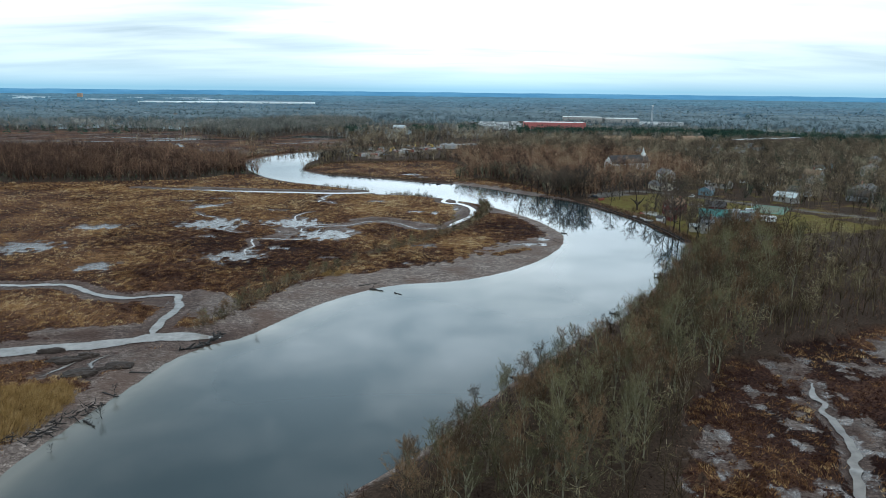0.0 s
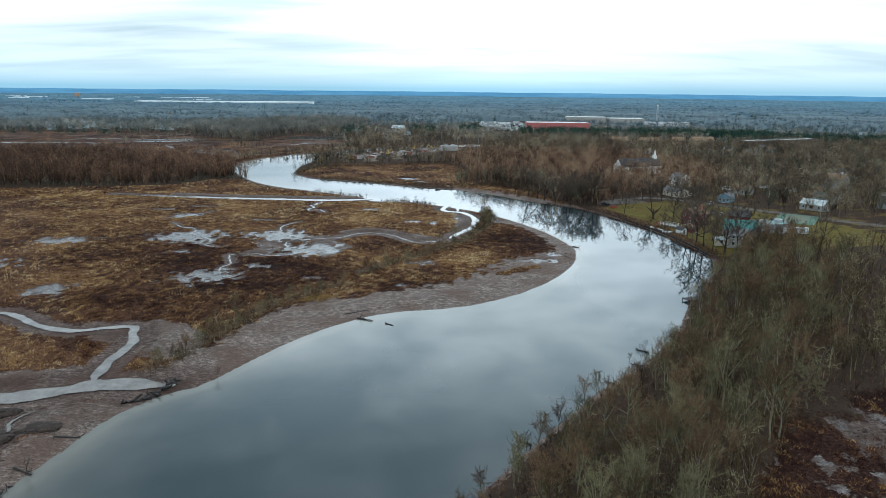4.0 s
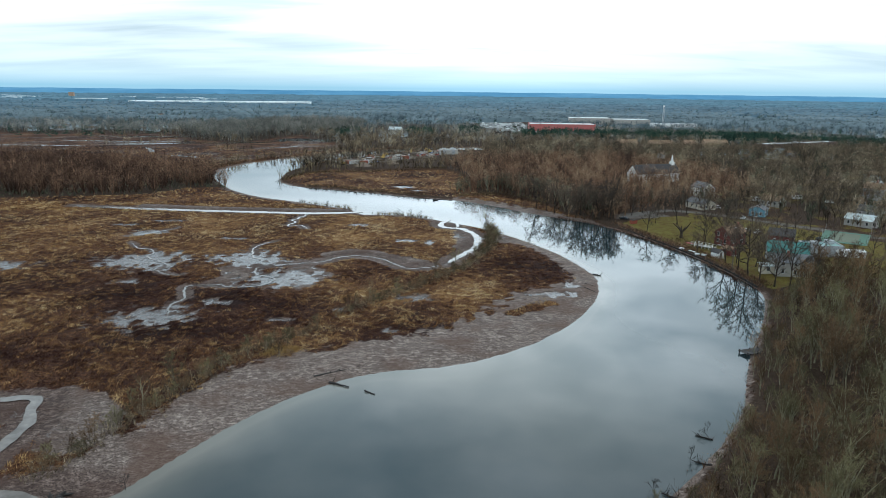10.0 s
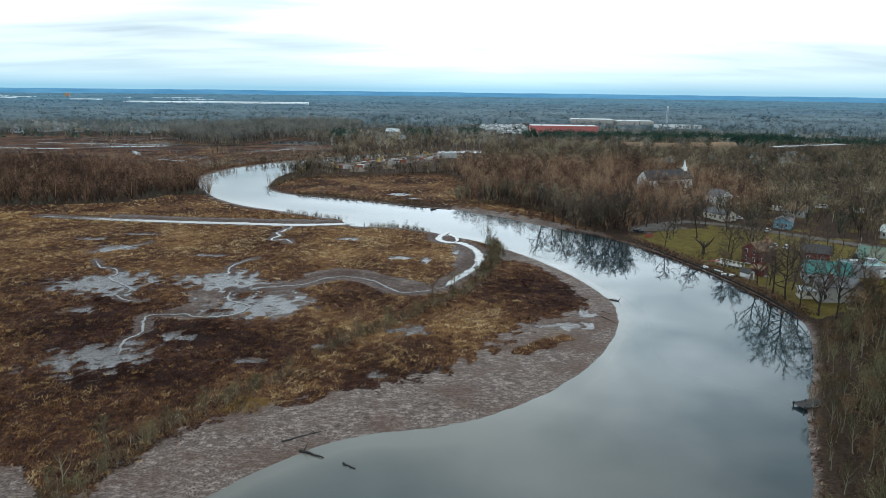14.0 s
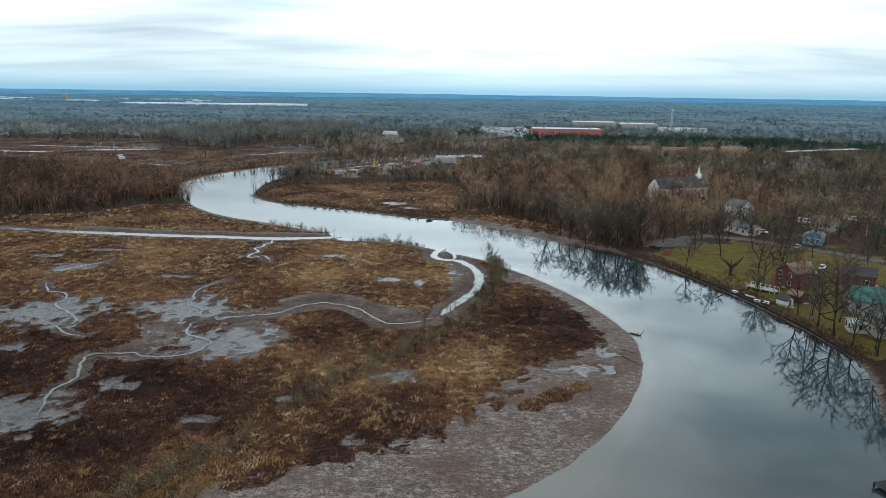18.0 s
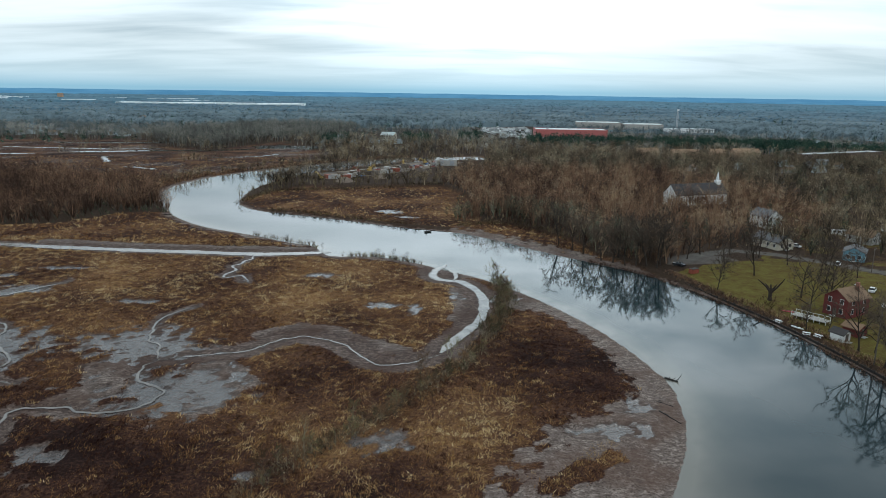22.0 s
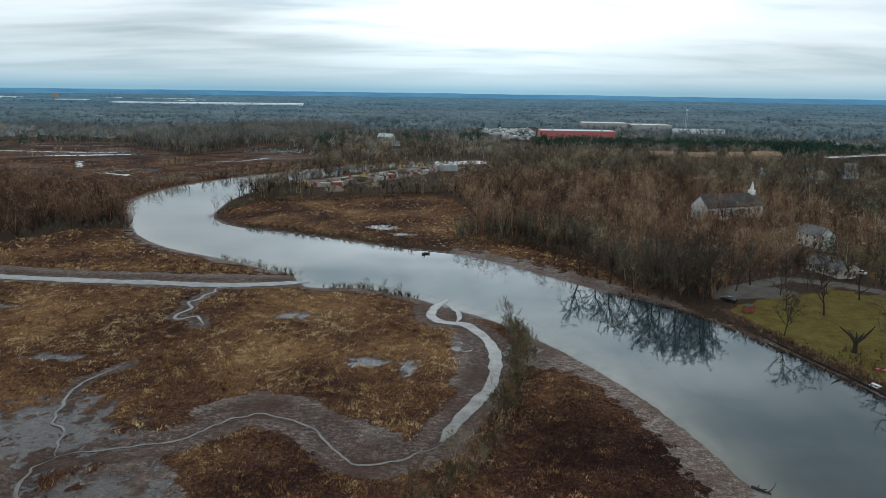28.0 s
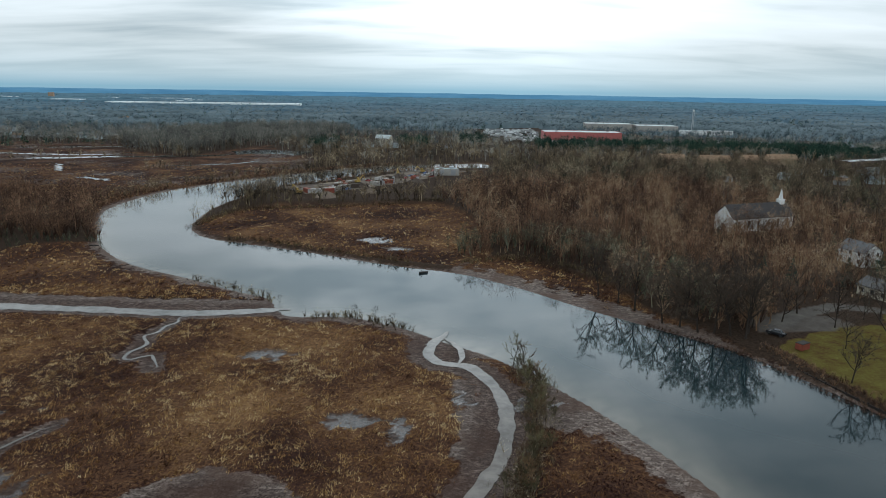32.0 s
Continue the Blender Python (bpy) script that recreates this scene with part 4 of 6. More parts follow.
for lo, hi, mat, label in ((0, 0.33, ASH_WOODS, "brown leafless woods at the edge of the town"), (0.33, 0.66, MID_WOODS, "leafless trees standing among the houses"), (0.66, 1.0, HAZY_WOODS, "leafless woods behind the town, tinted grey for haze")):
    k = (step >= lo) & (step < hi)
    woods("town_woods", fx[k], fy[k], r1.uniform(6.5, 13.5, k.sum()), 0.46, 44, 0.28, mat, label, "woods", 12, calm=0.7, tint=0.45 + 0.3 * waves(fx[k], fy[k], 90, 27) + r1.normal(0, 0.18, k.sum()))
qx, qy = scatter(r1, FAR_WOOD, 7.0)
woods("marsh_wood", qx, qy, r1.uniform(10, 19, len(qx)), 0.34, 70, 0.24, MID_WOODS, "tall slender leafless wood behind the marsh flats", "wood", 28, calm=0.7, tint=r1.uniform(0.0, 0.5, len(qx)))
sx_, sy_ = scatter(r1, [(-330, 946), (-620, 930), (-760, 1180), (-330, 1240), (-270, 1100)], 11.0)
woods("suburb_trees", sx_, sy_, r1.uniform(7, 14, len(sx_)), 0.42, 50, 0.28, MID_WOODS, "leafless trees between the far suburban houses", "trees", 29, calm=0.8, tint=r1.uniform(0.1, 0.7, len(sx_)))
dx_, dy_ = np.concatenate([np.stack(along(r1, line, n, -7, 9), -1) for line, n in (([(-420, 888), (-326, 908), (-262, 922)], 50), ([(-340, 790), (-259, 815), (-200, 830)], 60), ([(-212, 742), (-195, 735), (-178, 740)], 24), ([(-130, 655), (-120, 700), (-80, 760)], 30))]).T
woods("dyke_trees", dx_, dy_, r1.uniform(2.5, 8.5, len(dx_)), 0.36, 46, 0.2, ASH_WOODS, "thin leafless trees on the dykes of the far flats", "trees", 30, calm=0.8)

# the roof of the distant woods, a rough canopy with the trees' tops above it
cr, ca = np.geomspace(1150, 4840, 150), np.linspace(-0.68, 0.68, 420)
CA, CR = np.meshgrid(ca, cr)
hx_, hy_ = (CR * np.sin(CA)).ravel(), (100 + CR * np.cos(CA)).ravel()
cover = smooth(-0.62, -0.4, waves(hx_, hy_, 330, 22)) * smooth(1150, 1300, CR.ravel()) * ~inside(LORRY_LOT, hx_, hy_)
cover *= ~inside([(240, 1280), (400, 1280), (400, 1400), (240, 1400)], hx_, hy_) * ~inside([(365, 1235), (450, 1235), (450, 1330), (365, 1330)], hx_, hy_) * ~((hx_ > -1400) & (hx_ < -400) & (hy_ > 2350) & (hy_ < 2560))
cz = height_at(hx_, hy_) + cover * (6.5 + CR.ravel() / 900 + r1.normal(0, 1.1, len(hx_))) - 0.6
ci = np.arange(len(hx_)).reshape(150, 420)
cq = np.stack([ci[:-1, :-1], ci[:-1, 1:], ci[1:, 1:], ci[1:, :-1]], -1).reshape(-1, 4)
tone = 0.42 + 0.22 * waves(hx_, hy_, 260, 23) + r1.normal(0, 0.08, len(hx_))
# farther cells of the canopy take the bluer haze colours
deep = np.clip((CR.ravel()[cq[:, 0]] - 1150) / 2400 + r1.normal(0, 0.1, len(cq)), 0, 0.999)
for lo, hi, mat in ((0, 0.3, HAZY_WOODS), (0.3, 0.68, FAR_WOODS), (0.68, 1.0, HAZE_BLUE_WOODS)):
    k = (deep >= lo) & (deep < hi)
    tagged(new("distant_canopy", mesh_from("distant_canopy", np.stack([hx_, hy_, cz], -1), cq[k], (("tint", tone),), mat)), "closed canopy of the distant woods, tinted blue-grey for haze", "woods", kind="stuff")
fx, fy, fr = far_points(r1, 1250, 4820, 0.0088)
ok = (waves(fx, fy, 330, 22) > -0.5) & ~inside(LORRY_LOT, fx, fy) & ~inside([(240, 1280), (450, 1235), (450, 1330), (400, 1400), (240, 1400)], fx, fy) & ~((fx > -1400) & (fx < -400) & (fy > 2350) & (fy < 2560))
fx, fy, fr = fx[ok], fy[ok], fr[ok]
# farther trees take the bluer haze colours too
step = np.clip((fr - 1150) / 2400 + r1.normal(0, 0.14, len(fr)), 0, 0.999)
for lo, hi, mat in ((0, 0.3, HAZY_WOODS), (0.3, 0.68, FAR_WOODS), (0.68, 1.0, HAZE_BLUE_WOODS)):
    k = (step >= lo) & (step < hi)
    woods("distant_woods", fx[k], fy[k], r1.uniform(6, 12, k.sum()) * (0.85 + fr[k] / 8000), 0.6, 14, 1.3 if lo < 0.3 else 2.0, mat, "distant woods reaching to the horizon, tinted blue-grey for haze", "woods", 13, vase=0.2, calm=0.4,
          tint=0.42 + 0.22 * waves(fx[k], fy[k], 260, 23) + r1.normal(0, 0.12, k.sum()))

# marsh grass
def marsh_grass(name, n, lo, hi, seed, tall, width, material, label, where=None, tone=0.0):
    rng = np.random.default_rng(seed)
    y = lo + (hi - lo) * rng.random(n) ** 1.4
    x = rng.uniform(-1, 1, n) * (60 + 0.72 * np.maximum(y - 20, 0)) * 1.0
    z, mud, wet, lawn, road, wood, sd, _ = site(x, y)
    ok = (mud + 0.5 * rng.normal(0, 0.25, n) < 0.4) & (wood < 0.5) & (lawn < 0.3) & (road < 0.2) & (sd > 1.0) & (z > 0.1)
    ok &= waves(x, y, 14, 31) + rng.normal(0, 0.3, n) > -1.0 + 0.75 * peat(x, y)
    if where is not None:
        ok &= where(x, y)
    size_t = 1.25 if hi < 500 else 1.8
    u, v = x / size_t + 0.35 * np.sin(y * 1.7), y / size_t + 0.35 * np.sin(x * 1.9)
    cu, cv = np.floor(u), np.floor(v)
    luck = np.modf(np.abs(np.sin(cu * 12.9898 + cv * 78.233) * 43758.5453))[0]
    luck2 = np.modf(np.abs(np.sin(cu * 39.346 + cv * 11.135) * 24634.6345))[0]
    core = np.hypot(u - cu - 0.5 - 0.3 * (luck - 0.5), v - cv - 0.5 - 0.3 * (luck2 - 0.5))
    ok &= core + rng.normal(0, 0.07, n) < 0.6
    x, y, z, luck, luck2, core = x[ok], y[ok], z[ok], luck[ok], luck2[ok], core[ok]
    n = len(x)
    root = np.stack([x, y, z - 0.05], -1)
    size = (0.75 + 0.5 * luck2) * tall * rng.uniform(0.6, 1.3, n) * (1 + 0.3 * waves(x, y, 20, 33))
    tri, tints = [], []
    t0 = 0.5 + tone + 0.25 * waves(x, y, 34, 34) + 0.25 * waves(x, y, 7, 36) + 0.2 * waves(x, y, 3.0, 38, 2) + 0.6 * (luck - 0.5) + 0.3 * (0.3 - core) + rng.normal(0, 0.09, n) - 0.42 * peat(x, y) + 0.12 * smooth(290, 400, y)
    comb = 2.2 * waves(x, y, 16, 35) + 0.6 + 1.6 * (luck2 - 0.5)
    for _ in range(4):
        a = comb + rng.normal(0, 0.9, n)
        o = root + np.stack([rng.normal(0, 0.35, n), rng.normal(0, 0.35, n), 0 * x], -1)
        flat = rng.uniform(0.15, 0.8, n)
        tip = o + np.stack([np.cos(a) * size * flat, np.sin(a) * size * flat, size * 0.6], -1)
        tri.append(blades(o, tip, width * rng.uniform(0.6, 1.4, n), rng))
        tints.append(t0 + rng.normal(0, 0.07, n))
    v = np.concatenate(tri).reshape(-1, 3)
    me = mesh_from(name, v, np.arange(len(v)).reshape(-1, 3), (("tint", np.repeat(np.concatenate(tints), 3)),), material)
    return tagged(new(name, me), label, "grass", kind="stuff")


marsh_grass("marsh_grass", 230000, 90, 430, 41, 0.66, 0.16, GRASS, "flattened brown and tan winter marsh grass")
marsh_grass("marsh_grass", 420000, 150, 425, 43, 0.5, 0.13, GRASS, "short brown winter marsh grass", lambda x, y: (np.abs(x) < 0.6 * (y - 40)) & (x < 60), -0.12)
marsh_grass("marsh_grass", 90000, 405, 760, 42, 0.8, 0.3, GRASS, "brown winter marsh grass beyond the river", None, -0.12)

# ---- things ----


def part(name, bm, material, parent=None, label=""):
    """Links a bmesh as one mesh object under a thing or a part."""
    me = bpy.data.meshes.new(name)
    bm.to_mesh(me)
    bm.free()
    me.materials.append(material)
    ob = new(name, me)
    ob.parent = parent
    return tagged(ob, label)


def box(w, l, h, x=0.0, y=0.0, z=0.0, bevel=0.0, turn=0.0):
    """A block that stands on z, with bevelled edges."""
    b = bmesh.new()
    bmesh.ops.create_cube(b, size=1, matrix=Matrix.Translation((x, y, z + h / 2)) @ Matrix.Rotation(radians(turn), 4, "Z") @ Matrix.Diagonal((w, l, h, 1)))
    if bevel:
        bmesh.ops.bevel(b, geom=b.edges[:], offset=bevel, segments=2, affect="EDGES")
    return b


def drum(r, h, x=0.0, y=0.0, z=0.0, sides=12, r2=None, tilt=None):
    b = bmesh.new()
    m = Matrix.Translation((x, y, z + h / 2)) @ (tilt if tilt else Matrix())
    bmesh.ops.create_cone(b, cap_ends=True, segments=sides, radius1=r, radius2=r if r2 is None else r2, depth=h, matrix=m)
    return b


def merged(*parts):
    out = bmesh.new()
    for b in parts:
        me = bpy.data.meshes.new("scratch")
        b.to_mesh(me)
        b.free()
        out.from_mesh(me)
        bpy.data.meshes.remove(me)
    return out


def thing(name, label, category, x, y, rot=0.0, z=None, group=""):
    ob = new(name)
    ob.matrix_basis = pose(x, y, float(height_at(x, y)[0]) if z is None else z, 0, 0, rot)
    return tagged(ob, label, category, group)


def gable_walls(w, l, h, rise):
    """Walls with gables at both ends of the length, from a little under the ground."""
    b = bmesh.new()
    ring = []
    for y in (-l / 2, l / 2):
        ring.append([b.verts.new(p) for p in ((-w / 2, y, -0.5), (w / 2, y, -0.5), (w / 2, y, h), (0, y, h + rise), (-w / 2, y, h))])
    b.faces.new(ring[0])
    b.faces.new(ring[1][::-1])
    for k in range(5):
        b.faces.new((ring[0][k], ring[0][(k + 1) % 5], ring[1][(k + 1) % 5], ring[1][k]))
    bmesh.ops.recalc_face_normals(b, faces=b.faces[:])
    return b


def gable_roof(w, l, h, rise, over=0.4, thick=0.18):
    b = bmesh.new()
    k = rise / (w / 2)
    rows = []
    for y in (-l / 2 - over, l / 2 + over):
        e = w / 2 + over
        rows.append([b.verts.new(p) for p in ((-e, y, h - over * k + 0.03), (0, y, h + rise + 0.03), (e, y, h - over * k + 0.03),
                                              (e, y, h - over * k + 0.03 + thick), (0, y, h + rise + 0.03 + thick), (-e, y, h - over * k + 0.03 + thick))])
    for i in range(6):
        b.faces.new((rows[0][i], rows[0][(i + 1) % 6], rows[1][(i + 1) % 6], rows[1][i]))
    for r in rows:
        b.faces.new((r[0], r[1], r[4], r[5]))
        b.faces.new((r[1], r[2], r[3], r[4]))
    bmesh.ops.recalc_face_normals(b, faces=b.faces[:])
    return b


WHITE = plain("white_paint", (0.72, 0.73, 0.72), 0.5, vary=0.12)
CREAM = plain("cream_siding", (0.55, 0.5, 0.4), 0.6, vary=0.15)
GREY_SIDING = plain("grey_siding", (0.3, 0.31, 0.32), 0.6, vary=0.15)
STONE_GREY = plain("weathered_siding", (0.36, 0.34, 0.31), 0.7, vary=0.2)
BARN_RED = plain("barn_red_boards", (0.13, 0.024, 0.02), 0.7, vary=0.25)
WAREHOUSE_RED = plain("red_cladding", (0.42, 0.12, 0.11), 0.6, vary=0.15)
BLUE_SIDING = plain("blue_siding", (0.13, 0.25, 0.31), 0.6, vary=0.15)
TAN_BRICK = plain("tan_brick", (0.36, 0.24, 0.16), 0.8, vary=0.2)
SHINGLE_BROWN = plain("brown_shingles", (0.2, 0.125, 0.075), 0.85, vary=0.3, grain=5)
SHINGLE_GREY = plain("grey_shingles", (0.13, 0.13, 0.135), 0.85, vary=0.3, grain=5)
SHINGLE_DARK = plain("dark_shingles", (0.045, 0.04, 0.04), 0.85, vary=0.3, grain=5)
SHINGLE_TAN = plain("tan_shingles", (0.26, 0.165, 0.1), 0.85, vary=0.25, grain=5)
TEAL_METAL = plain("teal_metal_roof", (0.035, 0.15, 0.135), 0.5, vary=0.2)
PALE_TEAL = plain("faded_teal_roofing", (0.2, 0.33, 0.31), 0.7, vary=0.15)
PALE_ROOF = plain("pale_flat_roof", (0.5, 0.56, 0.56), 0.7, vary=0.15)
GLASS = plain("dark_window_glass", (0.03, 0.035, 0.04), 0.2, vary=0.1)
CONCRETE = plain("concrete", (0.4, 0.39, 0.37), 0.85, vary=0.2)
DARK_BRICK = plain("dark_brick", (0.085, 0.06, 0.055), 0.85, vary=0.25, grain=6)
TRAILER_PAINT = plain("weathered_white_paint", (0.42, 0.44, 0.44), 0.6, vary=0.4, chance=0.9)
BRICK_RED = plain("chimney_brick", (0.25, 0.1, 0.07), 0.85, vary=0.25, grain=6)
WOOD_OLD = plain("weathered_timber", (0.12, 0.1, 0.085), 0.9, vary=0.35, grain=3)
WOOD_WET = plain("wet_black_timber", (0.022, 0.018, 0.016), 0.75, vary=0.4, grain=3)
RUBBER = plain("black_rubber", (0.02, 0.02, 0.02), 0.8)
STEEL = plain("galvanised_steel", (0.45, 0.46, 0.47), 0.45, 0.6, vary=0.15)
YELLOW = plain("machine_yellow", (0.38, 0.25, 0.06), 0.6, vary=0.3)
RUST = plain("rusty_red_metal", (0.24, 0.06, 0.035), 0.7, vary=0.3)
PINK = plain("pink_plastic", (0.75, 0.12, 0.16), 0.4)
# these three have the haze of distance mixed into their paint colours
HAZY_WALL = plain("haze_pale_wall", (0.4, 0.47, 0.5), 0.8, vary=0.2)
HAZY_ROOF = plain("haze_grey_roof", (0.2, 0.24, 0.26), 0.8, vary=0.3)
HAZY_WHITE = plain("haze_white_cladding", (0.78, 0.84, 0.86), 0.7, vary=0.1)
COURT_GREEN = plain("green_court_paint", (0.06, 0.13, 0.09), 0.8, vary=0.15)
COURT_RED = plain("faded_court_paint", (0.1, 0.115, 0.075), 0.8, vary=0.15)
GRAVEL = plain("tan_gravel", (0.17, 0.13, 0.1), 0.95, vary=0.35, grain=1.5, relief=0.1)
PEAT = plain("wet_dark_peat", (0.034, 0.023, 0.017), 0.9, vary=0.5, grain=1.8, relief=0.15)
EARTH = plain("heaped_earth", (0.07, 0.052, 0.04), 0.95, vary=0.35, grain=1.5, relief=0.1)
CAR_COLOURS = {"black": plain("black_car_paint", (0.02, 0.02, 0.023), 0.25), "white": plain("white_car_paint", (0.7, 0.7, 0.7), 0.3), "silver": plain("silver_car_paint", (0.35, 0.36, 0.38), 0.3, 0.4),
               "red": plain("red_car_paint", (0.3, 0.03, 0.03), 0.3), "blue": plain("blue_car_paint", (0.04, 0.12, 0.3), 0.3)}


def window_on(parent, x, y, z, turn, w=0.9, h=1.3):
    """A framed window that stands 5 cm proud of a wall."""
    f = part("window", box(w + 0.2, 0.12, h + 0.2, bevel=0.02), WHITE, parent)
    f.matrix_basis = pose(x, y, z, 0, 0, turn)
    pane = part("pane", box(w, 0.06, h, 0, -0.05, 0.1), GLASS, f)
    return pane


def house(x, y, rot, w, l, h, rise, wall_m, roof_m, label, storeys=1, chimney=None, door=True, name="house", category="house", group="", windows=True, over=0.4):
    top_ob = thing(name, label, category, x, y, rot, group=group)
    part("wall", gable_walls(w, l, h, rise), wall_m, top_ob)
    part("roof", gable_roof(w, l, h, rise, over), roof_m, top_ob)
    if windows:
        for s in range(storeys):
            z = 0.9 + 2.6 * s
            n = max(1, int(l / 3.2))
            for k in range(n):
                yy = -l / 2 + l * (k + 0.5) / n
                window_on(top_ob, -w / 2, yy, z, -90)
                window_on(top_ob, w / 2, yy, z, 90)
            for xx in (-w / 4, w / 4):
                window_on(top_ob, xx, -l / 2, z, 0)
                window_on(top_ob, xx, l / 2, z, 180)
    if door:
        d = part("door", box(1.0, 0.1, 2.05, 0, -l / 2 - 0.04, 0, 0.02), WOOD_OLD, top_ob)
        part("step", box(1.6, 1.0, 0.18, 0, -l / 2 - 0.6, 0, 0.02), CONCRETE, top_ob)
    if chimney:
        cx, cy = chimney
        part("chimney", merged(box(0.8, 0.7, rise + 1.6, cx, cy, h - 0.3, 0.03), box(0.95, 0.85, 0.15, cx, cy, h + rise + 1.3)), BRICK_RED, top_ob)
    return top_ob


def car(x, y, rot, colour, label, long=4.5, tall=1.45, name="car", group=""):
    top_ob = thing(name, label, "vehicle", x, y, rot, group=group)
    paint = CAR_COLOURS[colour]
    part("body", box(1.8, long, 0.62, 0, 0, 0.32, 0.14), paint, top_ob)
    cab = bmesh.new()
    bmesh.ops.create_cube(cab, size=1, matrix=Matrix.Translation((0, -0.1 * long * 0.4, 0.92 + (tall - 0.92) / 2)) @ Matrix.Diagonal((1.6, long * 0.56, tall - 0.92, 1)))
    for v in cab.verts:
        if v.co.z > 1.2:
            v.co.x *= 0.82
            v.co.y *= 0.72
    bmesh.ops.bevel(cab, geom=cab.edges[:], offset=0.06, segments=2, affect="EDGES")
    glass = part("cabin_glass", cab, GLASS, top_ob, "dark car windows")
    part("roof_panel", box(1.25, long * 0.36, 0.06, 0, -0.04 * long, tall - 0.03, 0.02), paint, top_ob)
    for sx in (-0.82, 0.82):
        for sy in (-long * 0.31, long * 0.31):
            wheel = part("wheel", drum(0.33, 0.22, 0, 0, -0.11, 14), RUBBER, top_ob)
            wheel.matrix_basis = pose(sx, sy, 0.33, 0, 90, 0)
    return top_ob


def van(x, y, rot, label, long=7.5, wide=2.3, tall=2.9, name="camper_van", paint=None, category="vehicle"):
    top_ob = thing(name, label, category, x, y, rot)
    part("body", box(wide, long, tall - 0.5, 0, 0, 0.5, 0.15), paint or WHITE, top_ob)
    for k in range(3):
        for sx, turn in ((-wide / 2, -90), (wide / 2, 90)):
            p = part("window", box(1.1, 0.05, 0.7, bevel=0.02), GLASS, top_ob)
            p.matrix_basis = pose(sx, -long * 0.3 + k * long * 0.3, 1.7, 0, 0, turn)
    part("windscreen", box(wide * 0.8, 0.05, 0.9, 0, long / 2, 1.5, 0.02), GLASS, top_ob)
    for sx in (-wide * 0.42, wide * 0.42):
        for sy in (-long * 0.3, long * 0.33):
            wheel = part("wheel", drum(0.4, 0.25, 0, 0, -0.12, 14), RUBBER, top_ob)
            wheel.matrix_basis = pose(sx, sy, 0.4, 0, 90, 0)
    return top_ob


def hall(name, x, y, rot, w, l, h, wall_m, roof_m, label, doors=0, band=None, category="building", group=""):
    """A large flat-roofed building with a parapet, roof units and loading doors."""
    top_ob = thing(name, label, category, x, y, rot, group=group)
    part("wall", box(w, l, h + 0.5, 0, 0, -0.5), wall_m, top_ob)
    part("roof", box(w - 0.8, l - 0.8, 0.3, 0, 0, h, 0.05), roof_m, top_ob)
    part("parapet", merged(box(w + 0.1, 0.4, 0.7, 0, -l / 2 + 0.15, h - 0.1), box(w + 0.1, 0.4, 0.7, 0, l / 2 - 0.15, h - 0.1),
                           box(0.4, l - 0.8, 0.7, -w / 2 + 0.15, 0, h - 0.1), box(0.4, l - 0.8, 0.7, w / 2 - 0.15, 0, h - 0.1)), wall_m, top_ob)
    if band:
        part("base_band", box(w + 0.12, l + 0.12, h * 0.3, 0, 0, -0.2), band, top_ob)
    for k in range(doors):
        part("loading_door", box(3.2, 0.2, 3.6, -w / 2 + w * (k + 0.5) / doors, -l / 2 - 0.12, 0.2, 0.03), GREY_SIDING, top_ob)
    for k in range(max(2, int(w / 30))):
        part("roof_unit", box(3, 2.2, 1.4, -w / 2 + w * (k + 0.5) / max(2, int(w / 30)), (k % 2 - 0.5) * l * 0.4, h + 0.3, 0.08), STEEL, top_ob)
    return top_ob


# houses and yard on the east bank
house(113.5, 337.5, -64, 6.8, 9.4, 5.0, 2.4, BARN_RED, SHINGLE_BROWN, "dark red two-storey wooden house with a brown shingle roof", 2, (1.2, 2.0))
house(106.5, 321.5, 25, 3.4, 4.2, 2.1, 1.0, BARN_RED, SHINGLE_BROWN, "small dark red wooden shed beside the red house", windows=False, name="shed", category="shed")
house(100.6, 317.6, 25, 2.8, 3.4, 2.0, 0.9, WHITE, SHINGLE_DARK, "small white garden shed with a dark roof near the water", windows=False, name="shed", category="shed")
house(134, 338, 60, 7.5, 9.0, 3.6, 2.2, BARN_RED, SHINGLE_DARK, "dark red barn with a dark gabled roof", 1, name="barn", category="barn")
house(123, 312, 70, 8.5, 13.0, 3.4, 3.0, GREY_SIDING, TEAL_METAL, "grey house with a teal metal roof", 1)
house(115.5, 293.5, 78, 7.5, 11.0, 4.6, 2.0, STONE_GREY, SHINGLE_GREY, "weathered grey two-storey house close to the bank", 2, (-1.5, 2.0))
house(108.5, 296, 78, 4.0, 4.5, 2.6, 0.7, CREAM, PALE_ROOF, "low pale-roofed porch building beside the grey house", 1, name="porch_building", category="building")
hall("garage_building", 139, 319, -10, 13, 8, 3.6, GREY_SIDING, PALE_TEAL, "long grey garage with a pale green flat roof", 3)
house(133, 420, 20, 8, 13, 3.0, 2.0, CREAM, SHINGLE_GREY, "single-storey cream house beside the road", 1)
house(153.5, 400, -35, 7, 9, 3.2, 1.8, BLUE_SIDING, SHINGLE_GREY, "small bright blue house", 1)
house(150, 462, 15, 8, 11, 5.0, 2.8, WHITE, SHINGLE_GREY, "white house with a steep gable among trees", 2)
house(175, 430, 35, 8, 10, 3.2, 2.2, STONE_GREY, SHINGLE_BROWN, "grey-brown house with a brown roof in the trees", 1)


